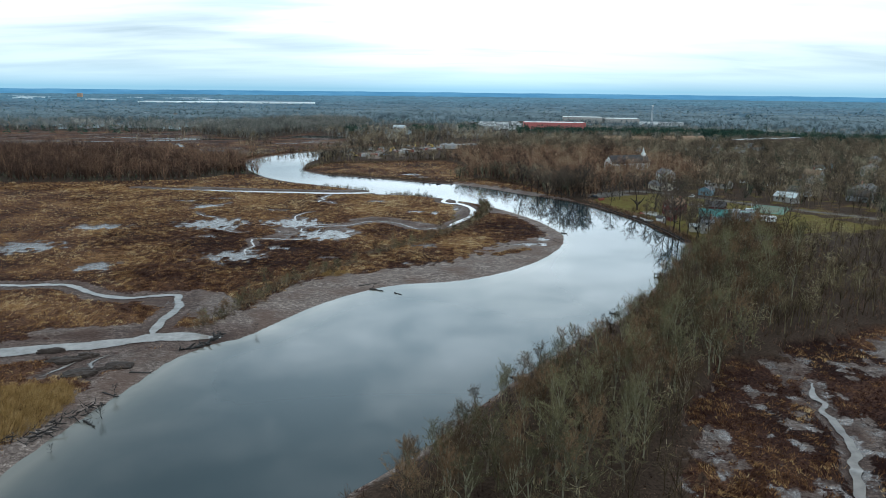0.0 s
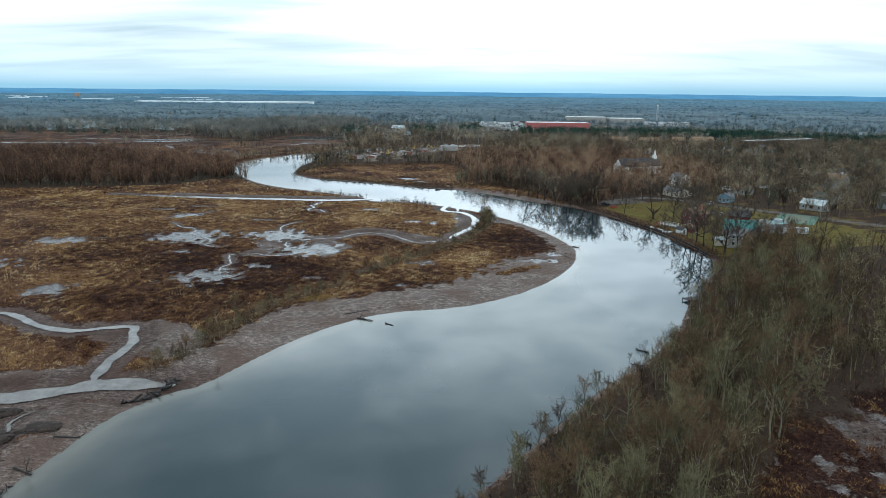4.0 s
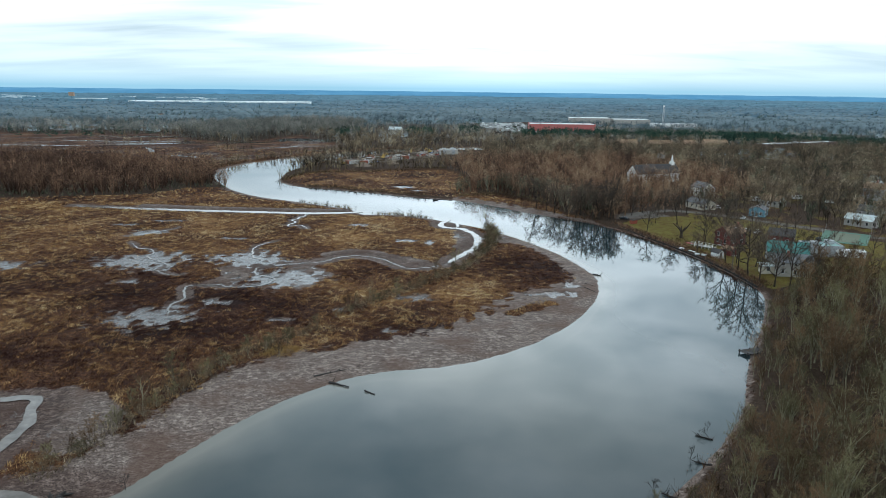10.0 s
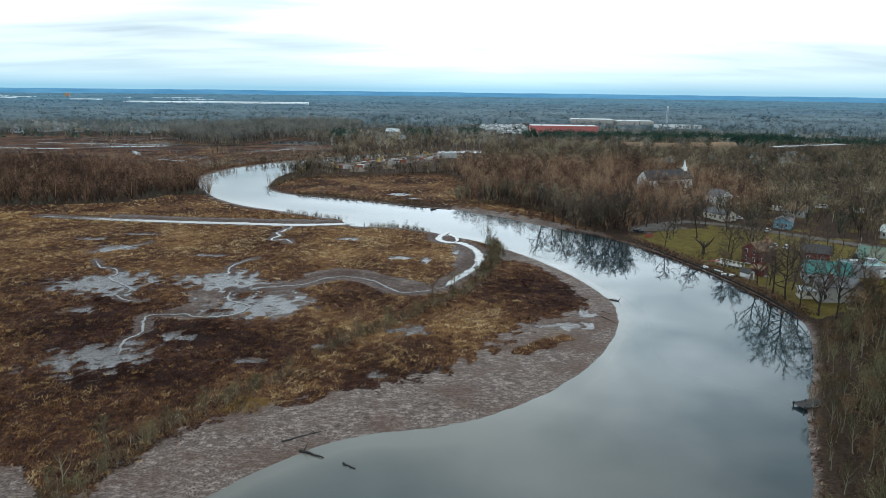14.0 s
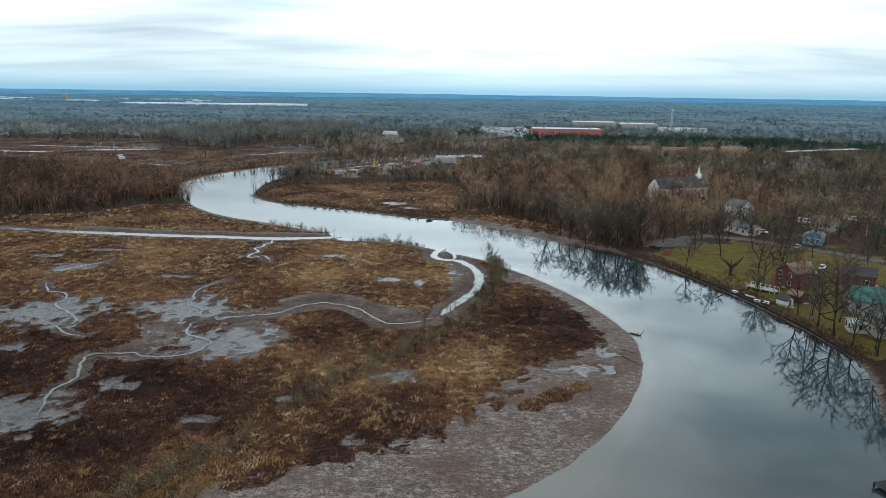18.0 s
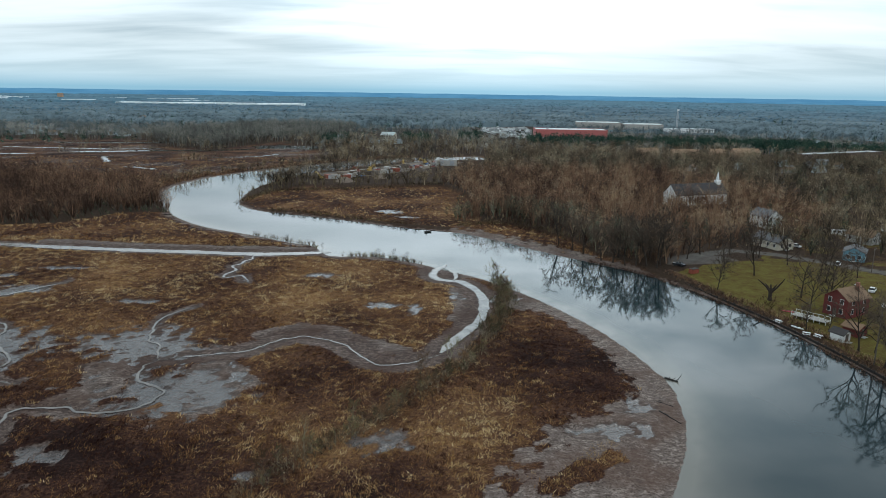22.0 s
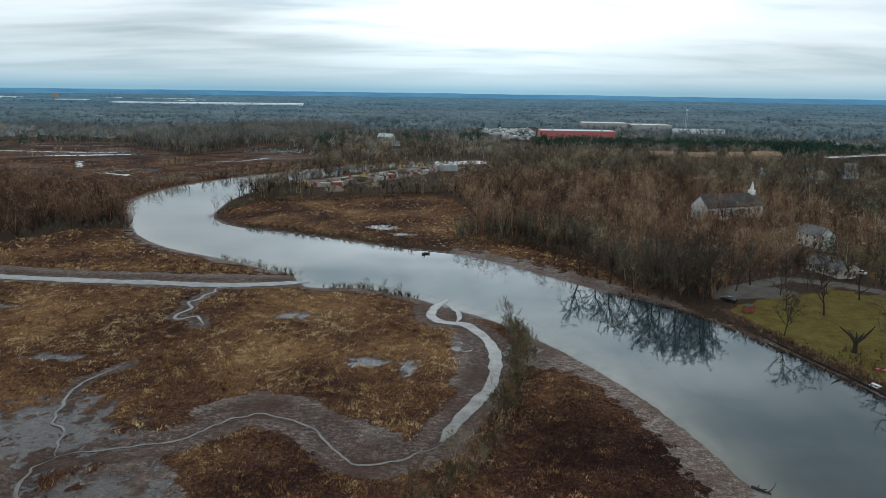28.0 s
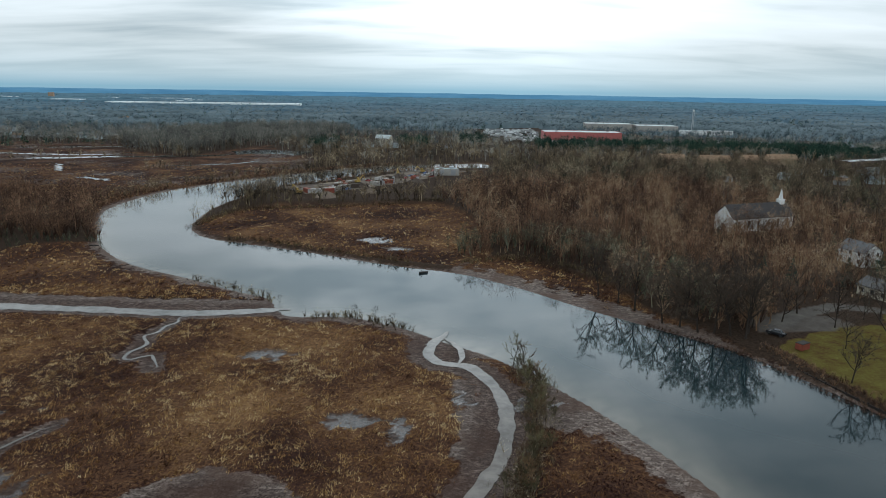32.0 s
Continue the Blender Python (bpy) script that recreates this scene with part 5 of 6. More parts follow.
def church(x, y, rot):
    t = thing("church", "white church with a dark roof and a slender white steeple", "church", x, y, rot)
    part("wall", gable_walls(11, 33, 6.0, 5.0), WHITE, t)
    part("roof", gable_roof(11, 33, 6.0, 5.0, 0.5, 0.22), SHINGLE_DARK, t)
    for k in range(6):
        for sx, turn in ((-5.5, -90), (5.5, 90)):
            window_on(t, sx, -13.5 + k * 5.4, 1.6, turn, 1.1, 3.0)
    part("door", box(2.2, 0.15, 3.0, 0, -16.6, 0, 0.03), WOOD_OLD, t)
    part("tower", box(2.4, 2.4, 12.2, 0, 14.0, 0, 0.05), WHITE, t)
    part("spire", merged(box(2.7, 2.7, 0.25, 0, 14.0, 12.2), drum(1.0, 4.6, 0, 14.0, 12.45, 8, 0.05)), WHITE, t)
    return t


church(141, 524, -70)


def deck(x, y, rot, w, l):
    t = thing("wooden_deck", "grey wooden deck on posts with a white railing", "deck", x, y, rot)
    part("platform", box(w, l, 0.15, 0, 0, 0.7), STONE_GREY, t)
    for sx in (-w / 2 + 0.1, w / 2 - 0.1):
        part("rail", box(0.06, l, 0.08, sx, 0, 1.75), WHITE, t)
        for k in range(int(l / 1.5) + 1):
            part("post", box(0.1, 0.1, 1.9, sx, -l / 2 + 0.05 + k * (l - 0.1) / int(l / 1.5), -0.1), WHITE, t)
    return t


deck(101.2, 332.4, 38, 3.0, 9.0)


def kayak(x, y, rot, m, label):
    t = thing("kayak", label, "kayak", x, y, rot)
    b = bmesh.new()
    bmesh.ops.create_uvsphere(b, u_segments=12, v_segments=8, radius=1, matrix=Matrix.Translation((0, 0, 0.22)) @ Matrix.Diagonal((0.36, 1.9, 0.22, 1)))
    part("hull", b, m, t)
    part("cockpit", drum(0.26, 0.08, 0, 0, 0.4, 14), RUBBER, t)
    return t


kayak(98.8, 339.8, 62, PINK, "bright pink kayak lying on the grass")
kayak(95.0, 327.0, 30, WHITE, "white kayak lying near the bank")


def picnic_table(x, y, rot):
    t = thing("picnic_table", "white picnic table with benches on the grass", "table", x, y, rot)
    part("tabletop", box(0.8, 1.9, 0.06, 0, 0, 0.7, 0.01), WHITE, t)
    for sx in (-0.75, 0.75):
        part("bench", box(0.28, 1.9, 0.05, sx, 0, 0.42, 0.01), WHITE, t)
    for sy in (-0.65, 0.65):
        part("leg_frame", merged(box(0.08, 0.08, 0.72, -0.3, sy, -0.02), box(0.08, 0.08, 0.72, 0.3, sy, -0.02), box(1.6, 0.08, 0.06, 0, sy, 0.36)), WHITE, t)
    return t


picnic_table(96.7, 320.0, 35)
picnic_table(95.2, 322.8, 60)
picnic_table(92.8, 332.5, 20)
car(85.9, 389.6, 40, "black", "black car parked at the end of the gravel lot", group="parked cars")
car(151.5, 343, -35, "black", "black car parked on the street", group="parked cars")
car(141.6, 419, 30, "white", "white car parked beside the cream house", group="parked cars")
car(130.5, 360.5, -40, "silver", "silver car parked behind the red house", group="parked cars")
car(133.5, 357.5, -40, "white", "white car parked behind the red house", group="parked cars")
car(141.7, 390, -35, "white", "white car driving lane side of the road", group="parked cars")
car(128, 330, 10, "blue", "blue car in the barn yard", group="parked cars")
van(147, 314, 75, "long white motor home parked beside the grey garage", 10, 2.5, 3.1, "motor_home")
van(171.8, 441.7, 70, "white camper trailer parked among trees", 6, 2.3, 2.7)
van(198, 450, 60, "white delivery van parked in the town", 5.5, 2.1, 2.4)
van(209.5, 437, 60, "white box van parked in the town", 5.5, 2.1, 2.6)

dumpster = thing("rubbish_container", "rust-brown metal rubbish container on the gravel lot", "container", 87.6, 380.4, 30)
part("bin", box(3.0, 1.8, 1.5, 0, 0, 0.1, 0.04), RUST, dumpster)
part("lid", box(3.1, 1.9, 0.1, 0, 0, 1.6, 0.02), WOOD_WET, dumpster)
part("skid", merged(box(0.15, 1.8, 0.12, -1.2, 0, 0), box(0.15, 1.8, 0.12, 1.2, 0, 0)), RUST, dumpster)

court = thing("sports_court", "green and red painted outdoor sports court", "court", 166, 349, -35)
part("surface", box(17, 26, 0.12, 0, 0, 0.02), COURT_GREEN, court)
part("playing_area", box(10, 20, 0.03, 0, 0, 0.145), COURT_RED, court)
for sx in (-8.4, 8.4):
    for sy in (-12.5, 0, 12.5):
        part("fence_post", drum(0.05, 3, sx, sy, 0.1, 8), STEEL, court)


def utility_pole(x, y, rot, tall=9.0, lamp=False):
    t = thing("street_lamp" if lamp else "utility_pole", "tall wooden pole with a globe lamp" if lamp else "weathered wooden utility pole with a crossarm", "pole", x, y, rot)
    part("pole", drum(0.16, tall, 0, 0, -0.3, 10, 0.11), WOOD_OLD, t)
    if lamp:
        b = bmesh.new()
        bmesh.ops.create_uvsphere(b, u_segments=12, v_segments=8, radius=0.45, matrix=Matrix.Translation((0, 0, tall)))
        part("globe", b, WHITE, t)
    else:
        part("crossarm", box(2.2, 0.12, 0.14, 0, 0, tall - 1.2), WOOD_OLD, t)
        for sx in (-0.9, 0, 0.9):
            part("insulator", drum(0.06, 0.18, sx, 0, tall - 1.06, 8), STEEL, t)
    return t


utility_pole(99.7, 302.5, 0, 14.0, True)
for px, py, pr in ((118, 405, 30), (148, 381, 40), (178, 350, 45), (205, 322, 45), (130, 330, 20)):
    utility_pole(px, py, pr)

# open-armed lawn trees and trees along the bank
lawn_kinds = [bare_tree_meshes(70 + i, 11, 8, 0.22, 1.05, 11, 0.05, 0.2) for i in range(3)]
lawn_protos = [thing_tree(m, "spreading leafless tree on the lawn", group="lawn trees") for m in lawn_kinds]
lawn_spots = [(103, 394), (114, 400), (124, 390), (125, 367.6), (96, 324.5), (101.4, 324.0), (119.7, 326), (105.1, 283), (110.5, 272), (112, 268.5), (116, 319), (152, 362), (109, 352),
              (128, 300), (140, 300), (126, 285), (150, 330), (109, 266), (120, 275), (133, 280), (146, 292), (158, 318), (118, 352), (137, 348), (160, 365), (108, 303), (104, 309), (112, 345), (122, 354), (128, 376), (134, 384), (92, 399), (99, 405), (110, 405), (119, 401), (139, 374)]
plant_trees(lawn_protos, np.array([p[0] for p in lawn_spots]), np.array([p[1] for p in lawn_spots]), r1.uniform(0.7, 1.3, len(lawn_spots)), r1)
bank_kinds = [bare_tree_meshes(80 + i, 15, 10, 0.25, 0.95, 16, 0.055, 0.2) for i in range(3)]
bank_protos = [thing_tree(m, "large leafless oak overhanging the river bank", group="bank oaks") for m in bank_kinds]
for m in bank_kinds + lawn_kinds:
    m[0].materials[0] = DARK_BARK
    m[1].materials[0] = DARK_TWIG
bank_spots = [(61.5, 401), (65, 398), (68.5, 394.5), (71.5, 392), (74.5, 389.5), (77.5, 387.5), (79.5, 391), (57, 411), (82.5, 395), (75, 398), (50, 424), (68, 402), (103, 279), (101.5, 286), (101, 293), (100.5, 300), (100, 309), (106, 276), (79, 401), (54, 417), (86, 405), (88, 361.5), (106.2, 376.5), (97.5, 380), (103.5, 337)]
plant_trees(bank_protos, np.array([p[0] for p in bank_spots]), np.array([p[1] for p in bank_spots]), np.concatenate([1.15 * r1.uniform(0.75, 1.15, len(bank_spots) - 4), [0.72, 1.1, 0.6, 0.9]]), r1)

ebx = curve_through([(80, 381), (86, 358), (90, 346), (95, 332), (98.5, 312), (100, 292), (101, 281)], 0.7).repeat(8, 0)
ebx = ebx + r1.normal(0, 1.1, ebx.shape) + (0.3, 0)
bmx, bmy = scatter(r1, [(95.5, 331), (102, 331), (107, 342), (104, 352), (95, 352), (92, 342)], 1.5, lambda x, y: site(x, y)[6] > 2.5)
woods("bramble_thicket", bmx, bmy, r1.uniform(0.8, 3.0, len(bmx)), 0.6, 22, 0.06, RED_WOODS, "dark red-brown bramble thicket beside the lawn", "brush", 31, vase=0.05, tint=r1.uniform(-0.1, 0.4, len(bmx)))
woods("bank_hedge", ebx[:, 0], ebx[:, 1], r1.uniform(0.5, 2.0, len(ebx)), 0.6, 16, 0.06, RED_WOODS, "reddish-brown brush above the timber bulkhead", "brush", 18, vase=0.05)
# the pollarded dead oak on the lawn
dead = thing("dead_oak", "black pollarded dead oak with broken limbs", "tree", 98.8, 350.2)
tv, tf = [], []
rr = np.random.default_rng(5)
stem = bent(rr, Vector((0, 0, -0.3)), Vector((0, 0, 1)), 3.0, 3, 0.05, 0)
tube(stem, [0.75, 0.55, 0.5, 0.55], 8, tv, tf)
for ax, ay, ln in ((-0.9, 0.2, 5.2), (0.85, -0.2, 5.8), (0.2, 0.7, 3.4), (-0.3, -0.6, 2.8), (1.2, 0.5, 3.0)):
    tube(bent(rr, stem[-1] - Vector((0, 0, 0.4)), Vector((ax, ay, 1.0)), ln, 5, 0.14, 0.1), [0.4, 0.34, 0.3, 0.24, 0.18, 0.1], 6, tv, tf)
limb = new("trunk", mesh_from("trunk", [tuple(p) for p in tv], tf, (), DARK_BARK))
limb.parent = dead
# a bleached dead tree at the foot of the wood
bleached = bare_tree_meshes(91, 12, 6, 0.35, 0.7, 3, 0.05, 0.22)
bleached[0].materials[0] = PALE_BARK
bleached[1].materials[0] = PALE_BARK
ghost = thing_tree(bleached, "bleached white dead tree leaning at the river bank", name="dead_tree")
ghost.matrix_basis = pose(62, 411.5, 0.8, 4, -12, 40)


# bulkhead along the lawn: planks and posts
def bulkhead(line):
    t = thing("bulkhead", "dark weathered timber bulkhead along the lawn", "wall", 0, 0, z=0)
    p = curve_through(line, 2.4)
    for a, b in zip(p[:-1], p[1:]):
        d, mid = b - a, (a + b) / 2
        turn = math.degrees(math.atan2(d[1], d[0]))
        ob = part("plank", box(float(np.hypot(*d)) + 0.02, 0.16, 1.1, 0, 0, -0.4), WOOD_WET, t)
        ob.matrix_basis = pose(mid[0], mid[1], 0, 0, 0, turn)
        post = part("post", drum(0.13, 1.5, 0, 0, -0.5, 8), WOOD_WET, t)
        post.matrix_basis = pose(a[0] - 0.1, a[1] - 0.1, 0)
    return t


bulkhead([(79, 376.5), (85.5, 355), (92.5, 330), (97.4, 302), (98.6, 281)])


def log(x1, y1, x2, y2, r, label="wet black driftwood log on the mud", z=0.1, branches=0, seed=1):
    t = thing("log", label, "log", (x1 + x2) / 2, (y1 + y2) / 2, z=z)
    q = np.random.default_rng(seed)
    v, f = [], []
    a, b = Vector((x1 - x2, y1 - y2, 0)) / 2, Vector((x2 - x1, y2 - y1, 0)) / 2
    path = [a.lerp(b, k / 6) + Vector(q.normal(0, 0.12, 3)) * (1, 1, 0.4)[2] for k in range(7)]
    tube(path, [r * (1 - 0.09 * k) for k in range(7)], 7, v, f)
    trunk = new("trunk", mesh_from("trunk", [tuple(p) for p in v], f, (), WOOD_WET))
    trunk.parent = t
    for k in range(branches):
        v, f = [], []
        s = path[q.integers(1, 6)]
        tube(bent(q, s, Vector((q.normal(), q.normal(), q.uniform(0.1, 0.7))), q.uniform(0.8, 2.2), 4, 0.2, 0.05), [r * 0.4, r * 0.3, r * 0.22, r * 0.15, r * 0.06], 5, v, f)
        limb_ob = new("branch", mesh_from("branch", [tuple(p) for p in v], f, (), WOOD_WET))
        limb_ob.parent = t
    return t


for k, (x1, y1, x2, y2, r, br) in enumerate(((-28.1, 210.6, -21.8, 214.7, 0.28, 3), (-24.4, 207.9, -20.1, 205.7, 0.26, 1), (-16.6, 203.8, -14.5, 202.3, 0.2, 0), (-17.6, 231.9, -9.3, 229.2, 0.34, 2), (-28.4, 220.9, -25.8, 223.2, 0.2, 0),
                                             (-19.9, 222.6, -19.0, 222.9, 0.2, 0), (-48.5, 209.3, -46.9, 209.7, 0.18, 0), (-8.8, 221.4, -7.8, 221.2, 0.18, 0), (12, 240, 17, 243, 0.2, 1), (30, 262, 33, 258, 0.18, 0), (44, 280, 46.5, 275, 0.17, 0),
                                             (45, 284, 47.5, 282, 0.15, 0), (-71, 133, -67, 131, 0.22, 4), (-69, 121, -66, 119, 0.24, 5), (-70, 143, -65.5, 143, 0.26, 3), (50.2, 296, 52.5, 294, 0.3, 4), (43, 176, 40.5, 177, 0.2, 7), (46.5, 184.5, 44, 186, 0.2, 7),
                                             (34, 166.5, 32, 168, 0.18, 7), (13, 141, 11, 142.5, 0.18, 4), (-3.2, 449, -0.5, 451, 0.45, 3), (-61, 187, -60, 192, 0.2, 1), (8, 248, 14, 251, 0.16, 0), (-128, 484, -124.5, 484, 0.4, 3))):
    log(x1, y1, x2, y2, r, z=0.14 if k != 20 else 0.25, branches=br, seed=100 + k)


# a bar of tangled roots across the creek mouth
roots = thing("root_tangle", "black tangle of roots and driftwood across the creek mouth", "driftwood", -61, 160, z=0.0)
q = np.random.default_rng(9)
c = curve_through([(-64.5, 155.6), (-60.2, 158.2), (-58.8, 162), (-58.2, 167)], 0.35)
for k in range(46):
    v, f = [], []
    s = c[q.integers(0, len(c))]
    tube(bent(q, Vector((s[0] + 61, s[1] - 160, q.uniform(0, 0.3))), Vector((q.normal(0.4, 0.6), q.normal(0.9, 0.6), q.normal(0, 0.15))), q.uniform(0.9, 2.4), 4, 0.25, 0.0), [0.34, 0.3, 0.25, 0.18, 0.07], 5, v, f)
    ob = new("root", mesh_from("root", [tuple(p) for p in v], f, (), WOOD_WET))
    ob.parent = roots

# black driftwood heaped at the edge of the reeds
heap_t = thing("driftwood_tangle", "black driftwood and dead branches heaped below the reeds", "driftwood", -72, 118, z=0.1)
c = curve_through([(-77.5, 112), (-74, 116), (-71.5, 122), (-70, 128)], 0.35)
for k in range(70):
    v, f = [], []
    s = c[q.integers(0, len(c))] + q.normal(0, 1.0, 2)
    r0 = q.uniform(0.05, 0.16)
    tube(bent(q, Vector((s[0] + 72, s[1] - 118, q.uniform(0, 0.9))), Vector((q.normal(0.6, 0.7), q.normal(0, 0.8), q.normal(0.05, 0.3))), q.uniform(1.2, 3.8), 4, 0.25, 0.0), [r0, r0 * 0.85, r0 * 0.65, r0 * 0.45, r0 * 0.2], 5, v, f)
    ob = new("branch", mesh_from("branch", [tuple(p) for p in v], f, (), WOOD_WET))
    ob.parent = heap_t

# a rotten landing stage on the east bank
stage = thing("landing_stage", "rotten dark timber landing stage at the bank", "dock", 72.5, 226, 20, z=0.2)
for k in range(12):
    part("plank", box(0.42, 3.0, 0.09, -3 + k * 0.5, 0, 0.35, 0, 0), WOOD_WET, stage)
for sx in (-3, 0, 2.5):
    for sy in (-1.3, 1.3):
        part("post", drum(0.13, 1.7, sx, sy, -0.9, 8), WOOD_WET, stage)

# saplings and shrubs on the marsh ridges and at the banks
shrub_kinds = []
for i in range(4):
    m = bare_tree_meshes(110 + i, 4.5, 9, 0.08, 0.9, 9, 0.045, 0.2)
    m[1].materials[0] = TWIG_GREEN if i % 2 else TWIG
    shrub_kinds.append(thing_tree(m, "bushy leafless shrub with olive-grey twigs on the marsh" if i % 2 else "brown leafless shrub growing on the marsh bank", name="shrub", category="shrub", group="marsh shrubs"))
ridge_a = curve_through([(-28, 252), (-19, 264), (-10, 275), (-1, 289), (6, 299), (12, 310)], 1.6)
ridge_b = curve_through([(-65, 172), (-60.5, 181), (-57, 192), (-53.5, 204), (-49.5, 215), (-43, 225), (-37, 233), (-32, 239)], 1.6)
ridge_c = curve_through([(13, 318), (18, 334), (21, 350), (23, 362), (20, 369)], 1.5)
spots = np.concatenate([ridge_a + r1.normal(0, 1.5, ridge_a.shape), ridge_b + r1.normal(0, 2.0, ridge_b.shape), ridge_c + r1.normal(0, 1.3, ridge_c.shape), ridge_c + r1.normal(0, 1.5, ridge_c.shape)])
plant_trees(shrub_kinds, spots[:, 0], spots[:, 1], r1.uniform(0.45, 1.1, len(spots)), r1)
for i in range(7):
    m = bare_tree_meshes(130 + i, 7, 6, 0.3, 0.6, 8, 0.05, 0.15)
    m[1].materials[0] = TWIG_GREEN if i % 2 else TWIG
    m[0].materials[0] = PALE_BARK if i % 3 == 0 else BARK
    sx, sy = ((-58, 196), (-55, 205), (-2, 290), (4, 300), (21, 368), (19, 372), (-21, 263))[i]
    ob = thing_tree(m, "slender young leafless tree on the marsh", name="sapling")
    ob.matrix_basis = pose(sx, sy, float(height_at(sx, sy)[0]) - 0.1, 0, 0, 50 * i)
snag_meshes = bare_tree_meshes(150, 3.4, 5, 0.2, 0.8, 4, 0.04, 0.25)
snag_meshes[0].materials[0] = WOOD_WET
snag_meshes[1].materials[0] = WOOD_WET
snags = thing_tree(snag_meshes, "black dead branches standing in the shallow water", name="snag")
spots_s = [(-49.4, 168.5), (-57.5, 164.5), (-69.5, 142), (-68, 131), (-66, 122), (-69, 110), (40, 178), (45, 186), (31, 168), (-20, 408), (-14, 403), (-9, 399), (-42, 417), (-58, 428), (47, 188), (12, 140)]
plant_trees([snags], np.array([p[0] for p in spots_s]), np.array([p[1] for p in spots_s]), r1.uniform(0.7, 1.3, len(spots_s)), r1, 0.0)

bx, by = np.concatenate([ridge_a, ridge_b, ridge_c]).repeat(9, 0).T + r1.normal(0, 1.7, (2, 9 * (len(ridge_a) + len(ridge_b) + len(ridge_c))))
woods("ridge_brush", bx, by, r1.uniform(0.9, 2.9, len(bx)), 0.55, 24, 0.05, ASH_WOODS, "low olive-brown brush along the marsh ridges", "brush", 15, vase=0.05, tint=r1.uniform(0.35, 0.95, len(bx)))
hx = np.concatenate([curve_through([(-103, 522), (-97, 548), (-88, 566), (-55, 574), (-10, 590), (8, 592)], 0.9), curve_through([(-80, 496), (-60, 490), (-30, 474), (-8, 461)], 0.9), curve_through([(10, 462), (30, 468), (48, 450), (58, 432)], 0.9), curve_through([(-30, 405), (-18, 403), (-6, 395)], 0.7), curve_through([(-44, 418), (-58, 429), (-75, 441)], 1.5)])
hx = hx.repeat(3, 0) + r1.normal(0, 1.6, (3 * len(hx), 2))
woods("bank_brush", hx[:, 0], hx[:, 1], r1.uniform(0.8, 3.0, len(hx)), 0.6, 18, 0.09, WOODS, "dark brush along the far river banks", "brush", 16, vase=0.05)
lx = np.concatenate([curve_through([(-104, 535), (-96, 562), (-86, 575), (-60, 580), (-30, 588), (5, 596)], 5.0), curve_through([(-110, 600), (-101, 632), (-86, 666), (-66, 694), (-34, 744), (10, 772)], 4.5), curve_through([(-165, 590), (-158, 630), (-139, 670), (-112, 706), (-74, 754), (-20, 790)], 7)])
lx = lx.repeat(2, 0) + r1.normal(0, 2.0, (2 * len(lx), 2))
woods("bank_trees", lx[:, 0], lx[:, 1], r1.uniform(5, 11, len(lx)), 0.35, 45, 0.12, WOODS, "thin leafless trees lining the far river reach", "trees", 17, vase=0.2)

# tan reed beds
def reed_bed(poly, n, tall, seed, label):
    rng = np.random.default_rng(seed)
    px, py = np.array(poly, float).T
    x, y = rng.uniform(px.min(), px.max(), n), rng.uniform(py.min(), py.max(), n)
    ok = inside(poly, x, y)
    x, y = x[ok], y[ok]
    z = height_at(x, y)
    o = np.stack([x, y, z - 0.05], -1)
    edge = away(poly, x, y, True)
    ok = edge + 1.5 * waves(x, y, 3.5, seed) + rng.normal(0, 0.4, len(x)) > 0.3
    x, y, o, edge = x[ok], y[ok], o[ok], edge[ok]
    hgt = tall * rng.uniform(0.45, 1.1, len(x)) * (0.8 + 0.35 * waves(x, y, 6, seed + 1)) * smooth(-0.8, 2.2, edge)
    tip = o + np.stack([hgt * rng.normal(0.25 + 0.3 * waves(x, y, 5, seed + 2), 0.3, len(x)), hgt * rng.normal(0.1, 0.35, len(x)), hgt], -1)
    v = blades(o, tip, np.full(len(x), 0.09), rng).reshape(-1, 3)
    return tagged(new("reeds", mesh_from("reeds", v, np.arange(len(v)).reshape(-1, 3), (("tint", np.repeat(rng.uniform(0.1, 0.8, len(x)) + 0.35 * waves(x, y, 4, seed + 3), 3)),), REED)), label, "reeds", kind="stuff")


reed_bed([(-95, 134), (-86, 136), (-78, 136.5), (-74, 128), (-75.5, 115), (-80, 108), (-100, 108)], 24000, 2.0, 51, "dense golden-tan reeds at the water")
reed_bed([(-44, 220), (-39, 219.5), (-34, 222), (-31, 225), (-35, 228), (-41, 226.5)], 2600, 1.5, 52, "small golden-tan reed patch on the marsh edge")
reed_bed([(20, 252), (31, 262), (35, 270), (29, 268), (20, 258)], 900, 1.0, 53, "tan reed strip on the mudflat")
mound_bm = [(-87.5, 148.9, 3.5, 2.0), (-83.2, 151.7, 2.6, 1.5), (-80.2, 141.8, 3.6, 2.6), (-73.7, 145.7, 3.5, 2.0), (-92.9, 154.5, 3.0, 0.9)]
for mx, my, ma, mb in mound_bm:
    t = thing("mud_mound", "dark mound of peat and dead grass in the creek", "mound", mx, my, 15, z=0.3)
    b = bmesh.new()
    bmesh.ops.create_icosphere(b, subdivisions=4, radius=1, matrix=Matrix.Diagonal((ma, mb, 0.8, 1)))
    for vv in b.verts:
        vv.co *= 1 + 0.35 * noise.noise(vv.co * 0.9 + Vector((mx, my, 0))) + 0.15 * noise.noise(vv.co * 2.7)
    part("peat", b, PEAT, t)

# ---- the town and the distance ----
r2 = np.random.default_rng(23)
WALLS = [(WHITE, "white"), (CREAM, "cream"), (GREY_SIDING, "grey"), (STONE_GREY, "weathered grey"), (TAN_BRICK, "tan brick"), (BLUE_SIDING, "blue")]
